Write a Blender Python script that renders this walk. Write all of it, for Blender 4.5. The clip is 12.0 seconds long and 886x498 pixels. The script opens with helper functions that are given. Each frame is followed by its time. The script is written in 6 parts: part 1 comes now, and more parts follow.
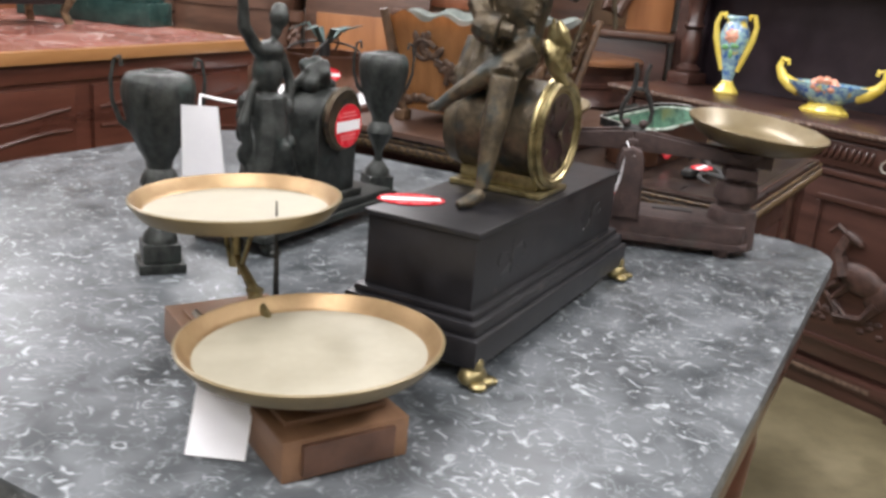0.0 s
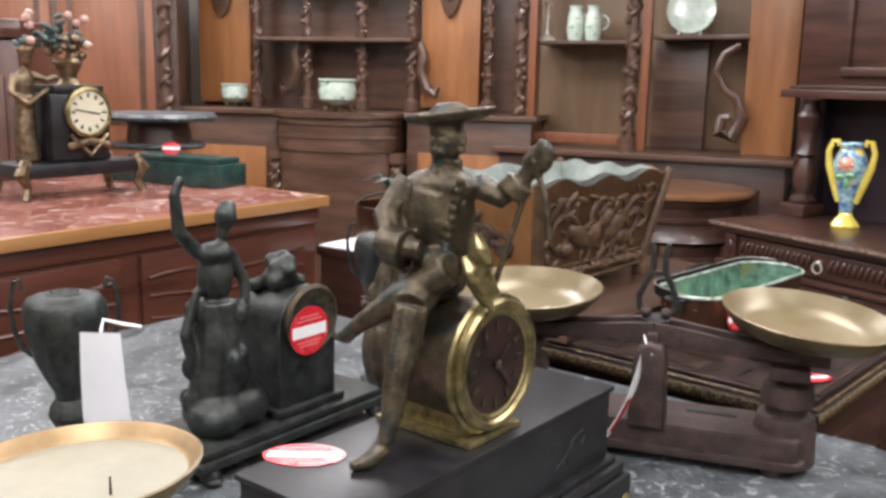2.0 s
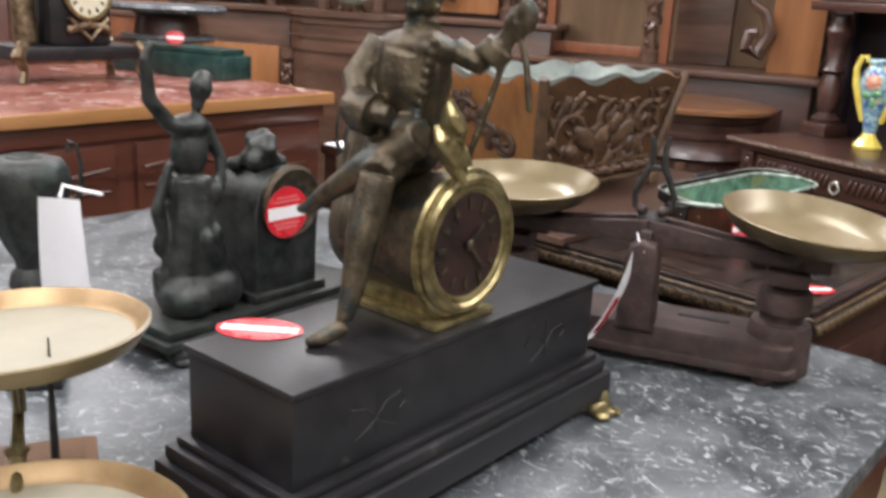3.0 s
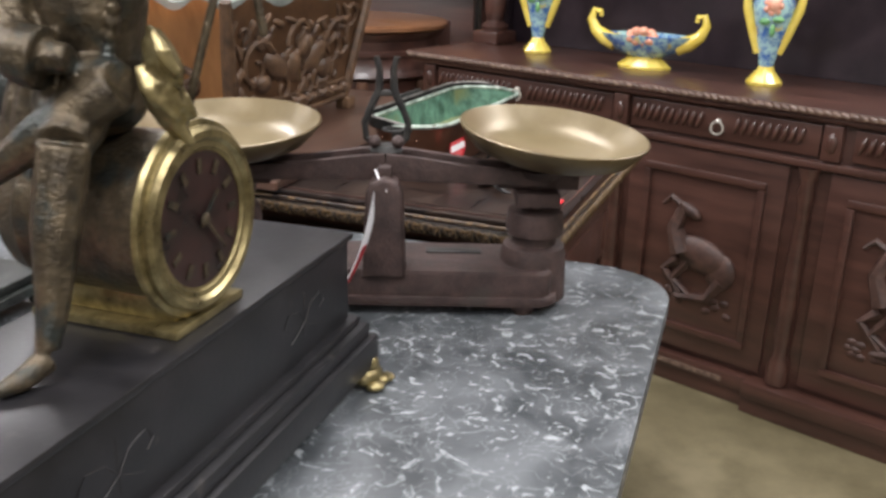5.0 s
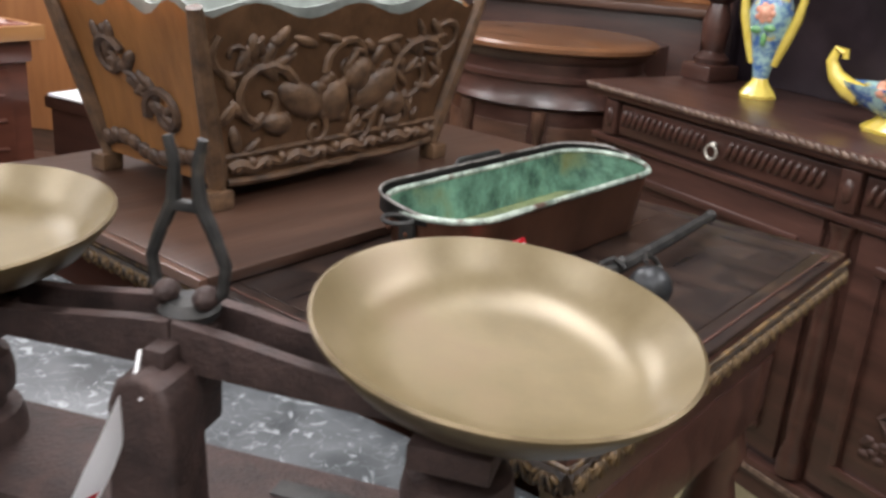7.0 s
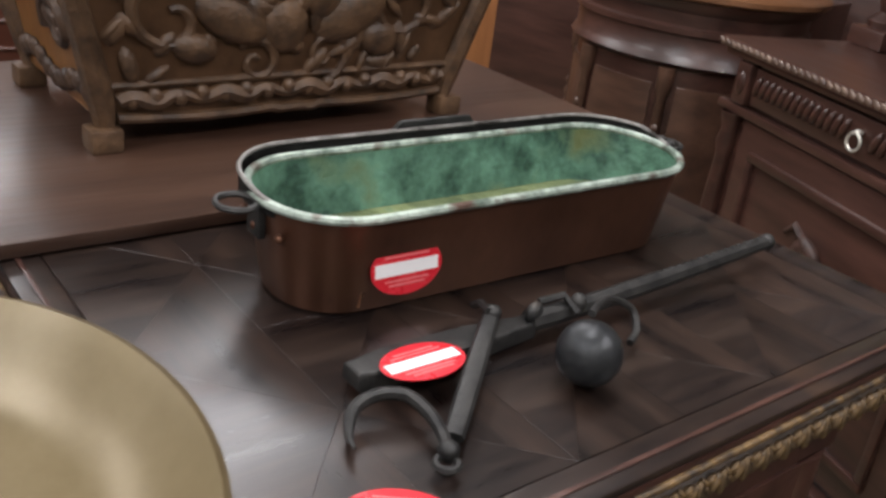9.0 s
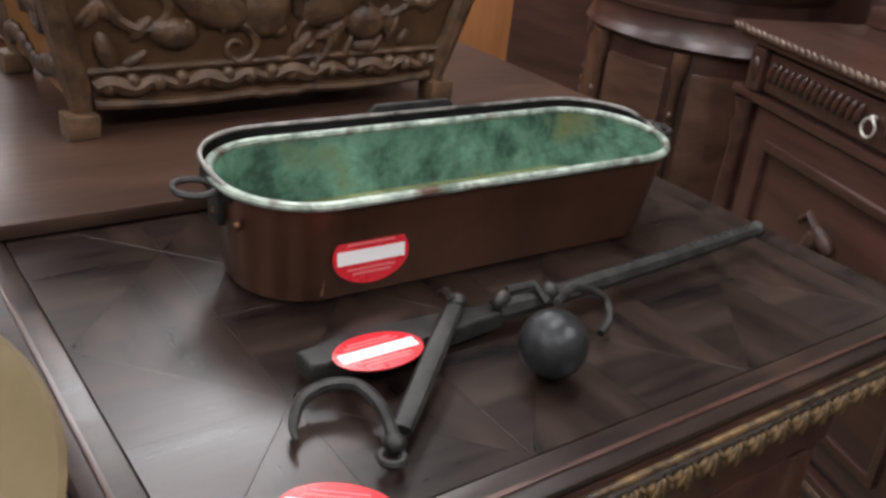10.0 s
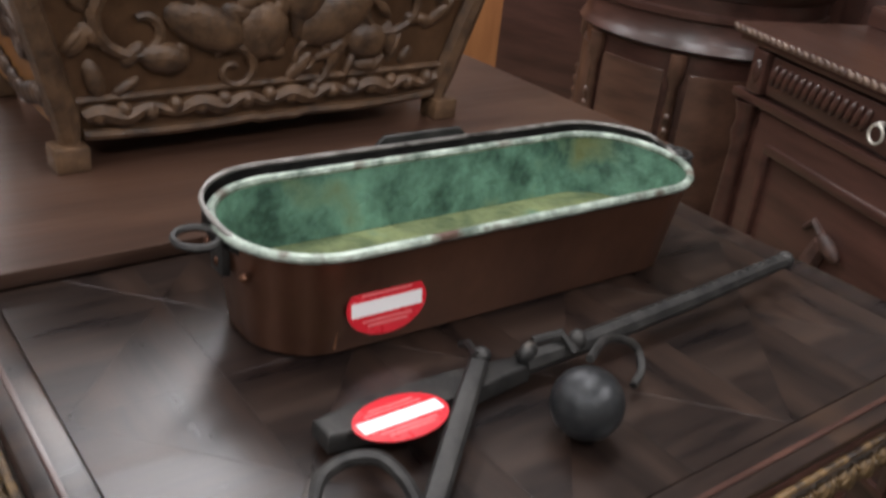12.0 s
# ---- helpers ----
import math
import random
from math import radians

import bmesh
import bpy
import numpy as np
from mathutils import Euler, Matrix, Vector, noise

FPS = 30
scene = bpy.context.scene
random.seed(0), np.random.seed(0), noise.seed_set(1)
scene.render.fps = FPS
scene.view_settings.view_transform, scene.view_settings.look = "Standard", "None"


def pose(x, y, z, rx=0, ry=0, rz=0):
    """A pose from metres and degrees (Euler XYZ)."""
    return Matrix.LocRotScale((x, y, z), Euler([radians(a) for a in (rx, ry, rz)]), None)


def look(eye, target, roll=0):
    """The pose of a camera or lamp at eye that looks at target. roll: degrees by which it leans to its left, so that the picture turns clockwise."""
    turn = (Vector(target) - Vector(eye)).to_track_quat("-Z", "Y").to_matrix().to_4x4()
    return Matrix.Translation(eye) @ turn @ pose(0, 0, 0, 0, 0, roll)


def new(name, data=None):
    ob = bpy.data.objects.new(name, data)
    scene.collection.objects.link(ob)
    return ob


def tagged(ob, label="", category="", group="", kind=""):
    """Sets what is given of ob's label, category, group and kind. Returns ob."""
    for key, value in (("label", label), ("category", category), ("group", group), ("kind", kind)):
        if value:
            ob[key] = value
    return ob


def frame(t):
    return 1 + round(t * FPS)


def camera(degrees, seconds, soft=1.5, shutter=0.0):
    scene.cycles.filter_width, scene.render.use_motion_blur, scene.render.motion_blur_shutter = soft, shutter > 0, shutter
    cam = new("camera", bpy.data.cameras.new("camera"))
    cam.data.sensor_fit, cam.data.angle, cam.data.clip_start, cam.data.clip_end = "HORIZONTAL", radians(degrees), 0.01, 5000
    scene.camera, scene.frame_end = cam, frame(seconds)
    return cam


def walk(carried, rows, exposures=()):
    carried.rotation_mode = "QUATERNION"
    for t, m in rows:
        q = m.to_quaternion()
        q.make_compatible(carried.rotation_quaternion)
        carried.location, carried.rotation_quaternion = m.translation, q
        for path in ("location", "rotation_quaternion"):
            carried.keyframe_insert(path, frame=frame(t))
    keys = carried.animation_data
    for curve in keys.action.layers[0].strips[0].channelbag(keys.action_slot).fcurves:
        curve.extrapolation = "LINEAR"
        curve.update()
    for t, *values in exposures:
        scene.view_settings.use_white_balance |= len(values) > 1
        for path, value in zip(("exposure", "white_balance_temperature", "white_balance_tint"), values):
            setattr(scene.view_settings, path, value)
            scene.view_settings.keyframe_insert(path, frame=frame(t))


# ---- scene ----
cam = camera(51.9, 12.0, 3.0, 0.4)
PATH = [
    (0, (0.609, 0.129, 1.317), (0.293, 2.013, 0.724), 5.0),
    (0.5, (0.671, 0.208, 1.32), (0.281, 2.061, 0.677), 3.9),
    (1, (0.675, 0.29, 1.355), (0.213, 2.15, 0.782), 0.2),
    (1.5, (0.738, 0.368, 1.378), (0.175, 2.22, 0.875), 0.8),
    (2, (0.799, 0.415, 1.411), (0.126, 2.262, 1.043), 1.2),
    (2.5, (0.822, 0.444, 1.404), (0.034, 2.241, 1.017), 1.2),
    (2.7, (0.831, 0.457, 1.386), (0.063, 2.246, 0.928), 2.4),
    (4.3, (0.727, 0.559, 1.32), (0.48, 2.438, 0.68), 0.3),
    (4.5, (0.713, 0.571, 1.325), (0.578, 2.456, 0.67), -0.0),
    (5, (0.724, 0.633, 1.333), (0.728, 2.518, 0.667), 1.5),
    (5.5, (0.817, 0.745, 1.316), (0.632, 2.616, 0.634), 2.9),
    (6, (0.849, 0.93, 1.312), (0.577, 2.783, 0.608), 3.8),
    (6.5, (0.879, 1.087, 1.335), (0.511, 2.912, 0.605), 3.2),
    (7, (0.957, 1.245, 1.321), (0.42, 3.048, 0.643), 4.1),
    (7.2, (0.98, 1.287, 1.314), (0.383, 3.066, 0.623), 2.7),
    (8.8, (1.073, 1.627, 1.293), (0.207, 3.232, 0.474), 6.9),
    (9, (1.082, 1.646, 1.291), (0.223, 3.245, 0.45), 7.4),
    (9.5, (1.103, 1.676, 1.287), (0.224, 3.256, 0.432), 7.0),
    (10, (1.116, 1.689, 1.285), (0.208, 3.246, 0.418), 6.6),
    (10.5, (1.124, 1.697, 1.284), (0.207, 3.239, 0.4), 6.2),
    (11, (1.126, 1.696, 1.284), (0.212, 3.242, 0.404), 6.7),
    (11.5, (1.103, 1.701, 1.28), (0.194, 3.232, 0.369), 6.8),
    (12, (1.061, 1.724, 1.3), (0.186, 3.292, 0.419), 6.3),
]
EXPOSURES = [(0.0, 0.45), (1.5, 0.5), (2.7, 0.4), (4.3, 0.44), (7.2, 0.27), (8.8, -0.04), (12.0, -0.14)]
walk(cam, [(t, look(eye, target, roll)) for t, eye, target, roll in PATH], EXPOSURES)

# ---- light ----
world = bpy.data.worlds.new("world")
scene.world = world
world.use_nodes = True
world.node_tree.nodes["Background"].inputs[0].default_value = (0.9, 0.95, 1.0, 1)
world.node_tree.nodes["Background"].inputs[1].default_value = 0.15


def ceiling_lamp(x, y, turn, power, length=1.5, wide=0.4):
    data = bpy.data.lights.new("tube_lamp", "AREA")
    data.shape, data.size, data.size_y, data.energy = "RECTANGLE", wide, length, power
    data.color = (0.985, 0.965, 1.0)
    ob = new("tube_lamp", data)
    ob.matrix_world = pose(x, y, 2.74, 0, 0, turn)


LAMPS = [(0.2, 0.3, 30), (1.9, 0.5, 28), (-1.5, 0.8, 32), (0.6, 2.5, 28), (2.4, 2.6, 42), (-2.4, 3.3, 30), (-0.85, 3.65, 38), (-3.6, 2.0, 36), (0.9, -1.5, 30)]
for lx, ly, power in LAMPS:
    ceiling_lamp(lx, ly, 8, power)


# ---- materials ----
def nodes_of(name):
    m = bpy.data.materials.new(name)
    m.use_nodes = True
    t = m.node_tree
    return m, t, t.nodes["Principled BSDF"]


def mat(name, dark, light, rough=0.5, metal=0.0, scale=20.0, stretch=(1, 1, 1), bump=0.2, detail=6.0, fine=6.0, contrast=(0.35, 0.7), spot=None, spot_scale=5.0, spot_at=0.62, coat=0.0, vary=0.0):
    """Two scales of noise between two colours, a third colour in blotches, a fine bump."""
    m, t, b = nodes_of(name)
    n, link = t.nodes, t.links
    co = n.new("ShaderNodeTexCoord")
    mp = n.new("ShaderNodeMapping")
    mp.inputs["Scale"].default_value = stretch
    link.new(co.outputs["Object"], mp.inputs[0])
    a = n.new("ShaderNodeTexNoise")
    a.inputs["Scale"].default_value, a.inputs["Detail"].default_value, a.inputs["Roughness"].default_value = scale, detail, 0.65
    link.new(mp.outputs[0], a.inputs["Vector"])
    r = n.new("ShaderNodeValToRGB")
    r.color_ramp.elements[0].position, r.color_ramp.elements[1].position = contrast
    r.color_ramp.elements[0].color, r.color_ramp.elements[1].color = (*dark, 1), (*light, 1)
    link.new(a.outputs["Fac"], r.inputs[0])
    colour = r.outputs[0]
    if spot:
        s = n.new("ShaderNodeTexNoise")
        s.inputs["Scale"].default_value, s.inputs["Detail"].default_value = spot_scale, 5
        link.new(co.outputs["Object"], s.inputs["Vector"])
        sr = n.new("ShaderNodeValToRGB")
        sr.color_ramp.elements[0].position, sr.color_ramp.elements[1].position = spot_at, spot_at + 0.1
        link.new(s.outputs["Fac"], sr.inputs[0])
        mix = n.new("ShaderNodeMix")
        mix.data_type = "RGBA"
        link.new(sr.outputs[0], mix.inputs[0])
        link.new(colour, mix.inputs[6])
        mix.inputs[7].default_value = (*spot, 1)
        colour = mix.outputs[2]
    if vary:
        info = n.new("ShaderNodeObjectInfo")
        hsv = n.new("ShaderNodeHueSaturation")
        mr = n.new("ShaderNodeMapRange")
        mr.inputs["To Min"].default_value, mr.inputs["To Max"].default_value = 1 - vary, 1 + vary
        link.new(info.outputs["Random"], mr.inputs["Value"])
        link.new(mr.outputs[0], hsv.inputs["Value"])
        link.new(colour, hsv.inputs["Color"])
        colour = hsv.outputs[0]
    link.new(colour, b.inputs["Base Color"])
    f = n.new("ShaderNodeTexNoise")
    f.inputs["Scale"].default_value, f.inputs["Detail"].default_value = scale * fine, 4
    link.new(mp.outputs[0], f.inputs["Vector"])
    rr = n.new("ShaderNodeMapRange")
    rr.inputs["To Min"].default_value, rr.inputs["To Max"].default_value = max(0.03, rough - 0.12), min(1, rough + 0.14)
    link.new(a.outputs["Fac"], rr.inputs["Value"])
    link.new(rr.outputs[0], b.inputs["Roughness"])
    if bump:
        bp = n.new("ShaderNodeBump")
        bp.inputs["Strength"].default_value, bp.inputs["Distance"].default_value = bump, 0.004
        link.new(f.outputs["Fac"], bp.inputs["Height"])
        link.new(bp.outputs[0], b.inputs["Normal"])
    b.inputs["Metallic"].default_value = metal
    b.inputs["Coat Weight"].default_value = coat
    b.inputs["Coat Roughness"].default_value = 0.25
    return m


def marble(name, ground, cloud, vein, scale, rough=0.16):
    """Clouded ground with short bright flecks and thin veins."""
    m, t, b = nodes_of(name)
    n, link = t.nodes, t.links
    co = n.new("ShaderNodeTexCoord")
    a = n.new("ShaderNodeTexNoise")
    a.inputs["Scale"].default_value, a.inputs["Detail"].default_value = scale * 0.35, 8
    a.inputs["Distortion"].default_value = 0.8
    link.new(co.outputs["Object"], a.inputs["Vector"])
    r = n.new("ShaderNodeValToRGB")
    r.color_ramp.elements[0].position, r.color_ramp.elements[1].position = 0.35, 0.68
    r.color_ramp.elements[0].color, r.color_ramp.elements[1].color = (*ground, 1), (*cloud, 1)
    link.new(a.outputs["Fac"], r.inputs[0])
    v = n.new("ShaderNodeTexNoise")
    v.inputs["Scale"].default_value, v.inputs["Detail"].default_value, v.inputs["Distortion"].default_value = scale, 6, 2.2
    link.new(co.outputs["Object"], v.inputs["Vector"])
    vr = n.new("ShaderNodeValToRGB")
    e = vr.color_ramp.elements
    e[0].position, e[1].position = 0.57, 0.68
    e[0].color, e[1].color = (0, 0, 0, 1), (1, 1, 1, 1)
    link.new(v.outputs["Fac"], vr.inputs[0])
    w = n.new("ShaderNodeTexNoise")
    w.inputs["Scale"].default_value, w.inputs["Detail"].default_value, w.inputs["Distortion"].default_value = scale * 0.5, 9, 1.2
    link.new(co.outputs["Object"], w.inputs["Vector"])
    wr = n.new("ShaderNodeValToRGB")
    wr.color_ramp.elements[0].position, wr.color_ramp.elements[1].position = 0.485, 0.5
    wr.color_ramp.elements.new(0.515).color = (0, 0, 0, 1)
    wr.color_ramp.elements[0].color, wr.color_ramp.elements[1].color = (0, 0, 0, 1), (0.3, 0.3, 0.3, 1)
    link.new(w.outputs["Fac"], wr.inputs[0])
    top = n.new("ShaderNodeMath")
    top.operation = "MAXIMUM"
    link.new(vr.outputs[0], top.inputs[0])
    link.new(wr.outputs[0], top.inputs[1])
    mix = n.new("ShaderNodeMix")
    mix.data_type = "RGBA"
    link.new(top.outputs[0], mix.inputs[0])
    link.new(r.outputs[0], mix.inputs[6])
    mix.inputs[7].default_value = (*vein, 1)
    link.new(mix.outputs[2], b.inputs["Base Color"])
    rr = n.new("ShaderNodeMapRange")
    rr.inputs["To Min"].default_value, rr.inputs["To Max"].default_value = rough, rough + 0.2
    link.new(a.outputs["Fac"], rr.inputs["Value"])
    link.new(rr.outputs[0], b.inputs["Roughness"])
    bp = n.new("ShaderNodeBump")
    bp.inputs["Strength"].default_value, bp.inputs["Distance"].default_value = 0.05, 0.003
    link.new(a.outputs["Fac"], bp.inputs["Height"])
    link.new(bp.outputs[0], b.inputs["Normal"])
    return m


def wood(name, dark, light, rough=0.35, scale=9.0, along="y", coat=0.25, bump=0.15, vary=0.0):
    st = {"x": (0.12, 1, 1), "y": (1, 0.12, 1), "z": (1, 1, 0.12)}[along]
    return mat(name, dark, light, rough, 0, scale * 2.2, st, bump, 8, 5, (0.3, 0.72), coat=coat, vary=vary)


GREY_MARBLE = marble("grey_marble", (0.040, 0.046, 0.050), (0.120, 0.130, 0.138), (0.31, 0.335, 0.345), 40, 0.26)
RED_MARBLE = marble("red_marble", (0.16, 0.05, 0.035), (0.26, 0.10, 0.075), (0.55, 0.42, 0.38), 12)
SLATE = mat("black_slate", (0.006, 0.006, 0.007), (0.016, 0.015, 0.017), 0.40, 0, 30, bump=0.05, spot=(0.045, 0.04, 0.038), spot_scale=40, spot_at=0.66)
BRONZE = mat("brown_bronze", (0.035, 0.028, 0.019), (0.135, 0.105, 0.065), 0.36, 0.6, 48, bump=0.4, spot=(0.035, 0.04, 0.036), spot_scale=34, spot_at=0.55)
SPELTER = mat("dark_spelter", (0.012, 0.014, 0.013), (0.055, 0.06, 0.055), 0.42, 0.45, 40, bump=0.3, spot=(0.035, 0.05, 0.045), spot_scale=22, spot_at=0.58)
BRASS = mat("polished_brass", (0.15, 0.12, 0.055), (0.36, 0.30, 0.15), 0.30, 0.8, 45, bump=0.12, contrast=(0.38, 0.62))
PAN_BRASS = mat("dull_pan_brass", (0.155, 0.120, 0.062), (0.215, 0.170, 0.094), 0.34, 0.22, 14, bump=0.03, spot=(0.19, 0.142, 0.080), spot_scale=9, spot_at=0.55)
# brass of the pans' outer faces, darker than their inside
PAN_UNDER = mat("dark_pan_underside", (0.085, 0.060, 0.028), (0.16, 0.118, 0.055), 0.38, 0.5, 20, bump=0.06)
PAN_WHITE = mat("worn_pan_floor", (0.26, 0.24, 0.18), (0.325, 0.30, 0.23), 0.5, 0.15, 16, bump=0.04)
PAN_RIM = mat("old_pan_copper", (0.25, 0.16, 0.08), (0.36, 0.25, 0.13), 0.42, 0.6, 20, bump=0.06)
IRON = mat("rusted_cast_iron", (0.032, 0.021, 0.019), (0.078, 0.048, 0.042), 0.6, 0.35, 45, bump=0.35, spot=(0.05, 0.04, 0.035), spot_scale=12)
BLACK_IRON = mat("black_wrought_iron", (0.018, 0.018, 0.018), (0.052, 0.050, 0.047), 0.5, 0.5, 60, bump=0.16, spot=(0.09, 0.075, 0.06), spot_scale=30, spot_at=0.66)
STEEL = mat("worn_steel", (0.3, 0.28, 0.26), (0.55, 0.52, 0.48), 0.3, 1.0, 40, bump=0.1)
COPPER = mat("tarnished_copper", (0.080, 0.036, 0.022), (0.15, 0.068, 0.040), 0.30, 0.7, 12, (1, 1, 0.6), 0.06, spot=(0.11, 0.052, 0.03), spot_scale=16, spot_at=0.58)
VERDIGRIS = mat("verdigris_lining", (0.022, 0.058, 0.040), (0.155, 0.32, 0.225), 0.5, 0.1, 22, bump=0.5, contrast=(0.36, 0.66), spot=(0.115, 0.135, 0.055), spot_scale=11, spot_at=0.54)
VERDI_RIM = mat("pale_verdigris_rim", (0.12, 0.16, 0.13), (0.46, 0.54, 0.47), 0.45, 0.4, 45, bump=0.35, contrast=(0.38, 0.62), spot=(0.10, 0.06, 0.045), spot_scale=24, spot_at=0.57)
VERDI_FLOOR = mat("olive_verdigris", (0.060, 0.085, 0.038), (0.20, 0.235, 0.105), 0.5, 0.1, 26, bump=0.5, contrast=(0.36, 0.64), spot=(0.075, 0.17, 0.115), spot_scale=14, spot_at=0.56)
BALL_IRON = mat("smooth_dark_iron", (0.014, 0.016, 0.018), (0.040, 0.042, 0.044), 0.38, 0.4, 50, bump=0.12)
ZINC = mat("zinc_lining", (0.22, 0.25, 0.23), (0.42, 0.46, 0.43), 0.5, 0.4, 12, bump=0.12, spot=(0.5, 0.5, 0.46), spot_scale=7)
DARK_OAK = wood("dark_carved_oak", (0.028, 0.013, 0.010), (0.084, 0.036, 0.026), 0.34, 10, "x", 0.4)
DARK_TOP = mat("dark_veneer_top", (0.007, 0.005, 0.005), (0.032, 0.020, 0.015), 0.29, 0, 30, (1, 0.12, 1), 0.035, 9, 6, (0.40, 0.66), spot=(0.046, 0.026, 0.016), spot_scale=7, spot_at=0.56, vary=0.22)
TABLE_EDGE = mat("gilded_carved_edge", (0.016, 0.010, 0.007), (0.22, 0.135, 0.055), 0.38, 0, 70, bump=0.4, contrast=(0.42, 0.70))
EDGE_GROUND = mat("dark_edge_hollow", (0.010, 0.007, 0.005), (0.045, 0.026, 0.014), 0.45, 0, 50, bump=0.3)
CARVED_EDGE = mat("worn_carved_edge", (0.060, 0.036, 0.028), (0.24, 0.165, 0.120), 0.4, 0, 55, bump=0.3, coat=0.3)
RELIEF_OAK = mat("rubbed_carved_oak", (0.026, 0.013, 0.010), (0.085, 0.042, 0.031), 0.5, 0, 40, bump=0.3)
WALNUT = wood("brown_walnut", (0.050, 0.026, 0.018), (0.135, 0.068, 0.043), 0.36, 9, "x", 0.3)
PLANTER_WOOD = wood("warm_planter_walnut", (0.085, 0.044, 0.022), (0.19, 0.10, 0.05), 0.4, 11, "x", 0.2)
# brown darkened to carry the shade that the planter throws on the leaf
BOARD_WOOD = wood("brown_table_leaf", (0.026, 0.013, 0.009), (0.070, 0.034, 0.020), 0.38, 7, "y", 0.4)
BURR = wood("golden_burr_wood", (0.28, 0.12, 0.038), (0.50, 0.24, 0.085), 0.4, 12, "z", 0.3)
ORANGE = wood("orange_oak", (0.22, 0.085, 0.030), (0.37, 0.155, 0.055), 0.4, 6, "z", 0.3)
RED_WOOD = wood("red_mahogany", (0.050, 0.017, 0.011), (0.125, 0.041, 0.025), 0.3, 7, "y", 0.5)
EDGE_WOOD = wood("light_edge_wood", (0.30, 0.14, 0.05), (0.42, 0.21, 0.08), 0.35, 8, "y", 0.4)
CARVING = mat("carved_brown_wood", (0.04, 0.022, 0.012), (0.145, 0.08, 0.04), 0.46, 0, 38, bump=0.4)
PALE_WOOD = wood("pale_box_wood", (0.13, 0.068, 0.036), (0.24, 0.13, 0.07), 0.5, 8, "x", 0.1)
FLOOR = mat("olive_screed", (0.085, 0.07, 0.035), (0.16, 0.135, 0.075), 0.55, 0, 5, bump=0.12, spot=(0.20, 0.17, 0.10), spot_scale=2.4, spot_at=0.55)
# kept pale so that the unseen walls and ceiling bounce more light sideways
PLASTER = mat("cream_plaster", (0.74, 0.71, 0.66), (0.80, 0.78, 0.74), 0.8, 0, 4, bump=0.2)
WHITE = mat("white_paper", (0.82, 0.82, 0.84), (0.88, 0.88, 0.89), 0.55, 0, 20, bump=0.05)
RED = mat("red_sticker", (0.58, 0.018, 0.03), (0.66, 0.03, 0.045), 0.25, 0, 20, bump=0, coat=0.5)
PINK = mat("pale_sticker_print", (0.66, 0.14, 0.15), (0.72, 0.20, 0.20), 0.3, 0, 20, bump=0)
BAR = mat("white_sticker_bar", (0.82, 0.80, 0.80), (0.86, 0.85, 0.85), 0.3, 0, 20, bump=0)
YELLOW = mat("yellow_glaze", (0.62, 0.46, 0.06), (0.74, 0.60, 0.14), 0.15, 0, 16, bump=0.05, coat=0.6)
BLUE_GLAZE = mat("flowered_glaze", (0.05, 0.13, 0.36), (0.36, 0.56, 0.54), 0.15, 0, 34, bump=0.05, contrast=(0.42, 0.58), spot=(0.62, 0.50, 0.10), spot_scale=22, spot_at=0.57, coat=0.6)
ROSE = mat("rose_glaze", (0.62, 0.22, 0.14), (0.74, 0.44, 0.30), 0.15, 0, 60, bump=0.3, coat=0.6)
ROSE_PALE = mat("pale_rose_porcelain", (0.46, 0.27, 0.22), (0.60, 0.42, 0.36), 0.3, 0, 60, bump=0.2)
LEAF_GLAZE = mat("green_glaze", (0.08, 0.25, 0.10), (0.22, 0.45, 0.18), 0.15, 0, 60, bump=0.1, coat=0.6)
CHINA = mat("pale_green_china", (0.42, 0.52, 0.44), (0.64, 0.70, 0.62), 0.15, 0, 24, bump=0.03, spot=(0.10, 0.24, 0.18), spot_scale=30, spot_at=0.6, coat=0.6)
GILT = mat("gilt_metal", (0.09, 0.065, 0.040), (0.34, 0.25, 0.155), 0.36, 0.85, 60, bump=0.2)
ENAMEL = mat("cream_enamel", (0.72, 0.68, 0.50), (0.80, 0.77, 0.62), 0.2, 0, 12, bump=0.01, coat=0.5)
INK = mat("black_numerals", (0.01, 0.01, 0.01), (0.02, 0.02, 0.02), 0.5, 0, 10, bump=0)
GREEN_BOX = mat("green_marble_box", (0.012, 0.035, 0.032), (0.035, 0.08, 0.072), 0.22, 0, 18, bump=0.03)
DIAL_DARK = mat("dark_dial", (0.012, 0.008, 0.008), (0.04, 0.016, 0.014), 0.3, 0, 30, bump=0.02)
PALE_STEEL = mat("pale_dial_hands", (0.6, 0.58, 0.52), (0.7, 0.68, 0.6), 0.35, 0.6, 20, bump=0)
NAVY = mat("blue_black_panel", (0.013, 0.009, 0.012), (0.03, 0.02, 0.025), 0.35, 0, 10, bump=0.05)
GREEN_PLANT = mat("dark_leaf", (0.03, 0.055, 0.05), (0.07, 0.11, 0.10), 0.5, 0, 30, bump=0.1)
TUBE = bpy.data.materials.new("lit_tube_cover")
TUBE.use_nodes = True
TUBE.node_tree.nodes["Principled BSDF"].inputs["Emission Color"].default_value = (1, 0.97, 0.93, 1)
TUBE.node_tree.nodes["Principled BSDF"].inputs["Emission Strength"].default_value = 3.0
GLASS = bpy.data.materials.new("clear_glass")
GLASS.use_nodes = True
gb = GLASS.node_tree.nodes["Principled BSDF"]
gb.inputs["Roughness"].default_value, gb.inputs["Transmission Weight"].default_value = 0.03, 1.0
gb.inputs["Base Color"].default_value, gb.inputs["IOR"].default_value = (0.95, 0.97, 0.96, 1), 1.3


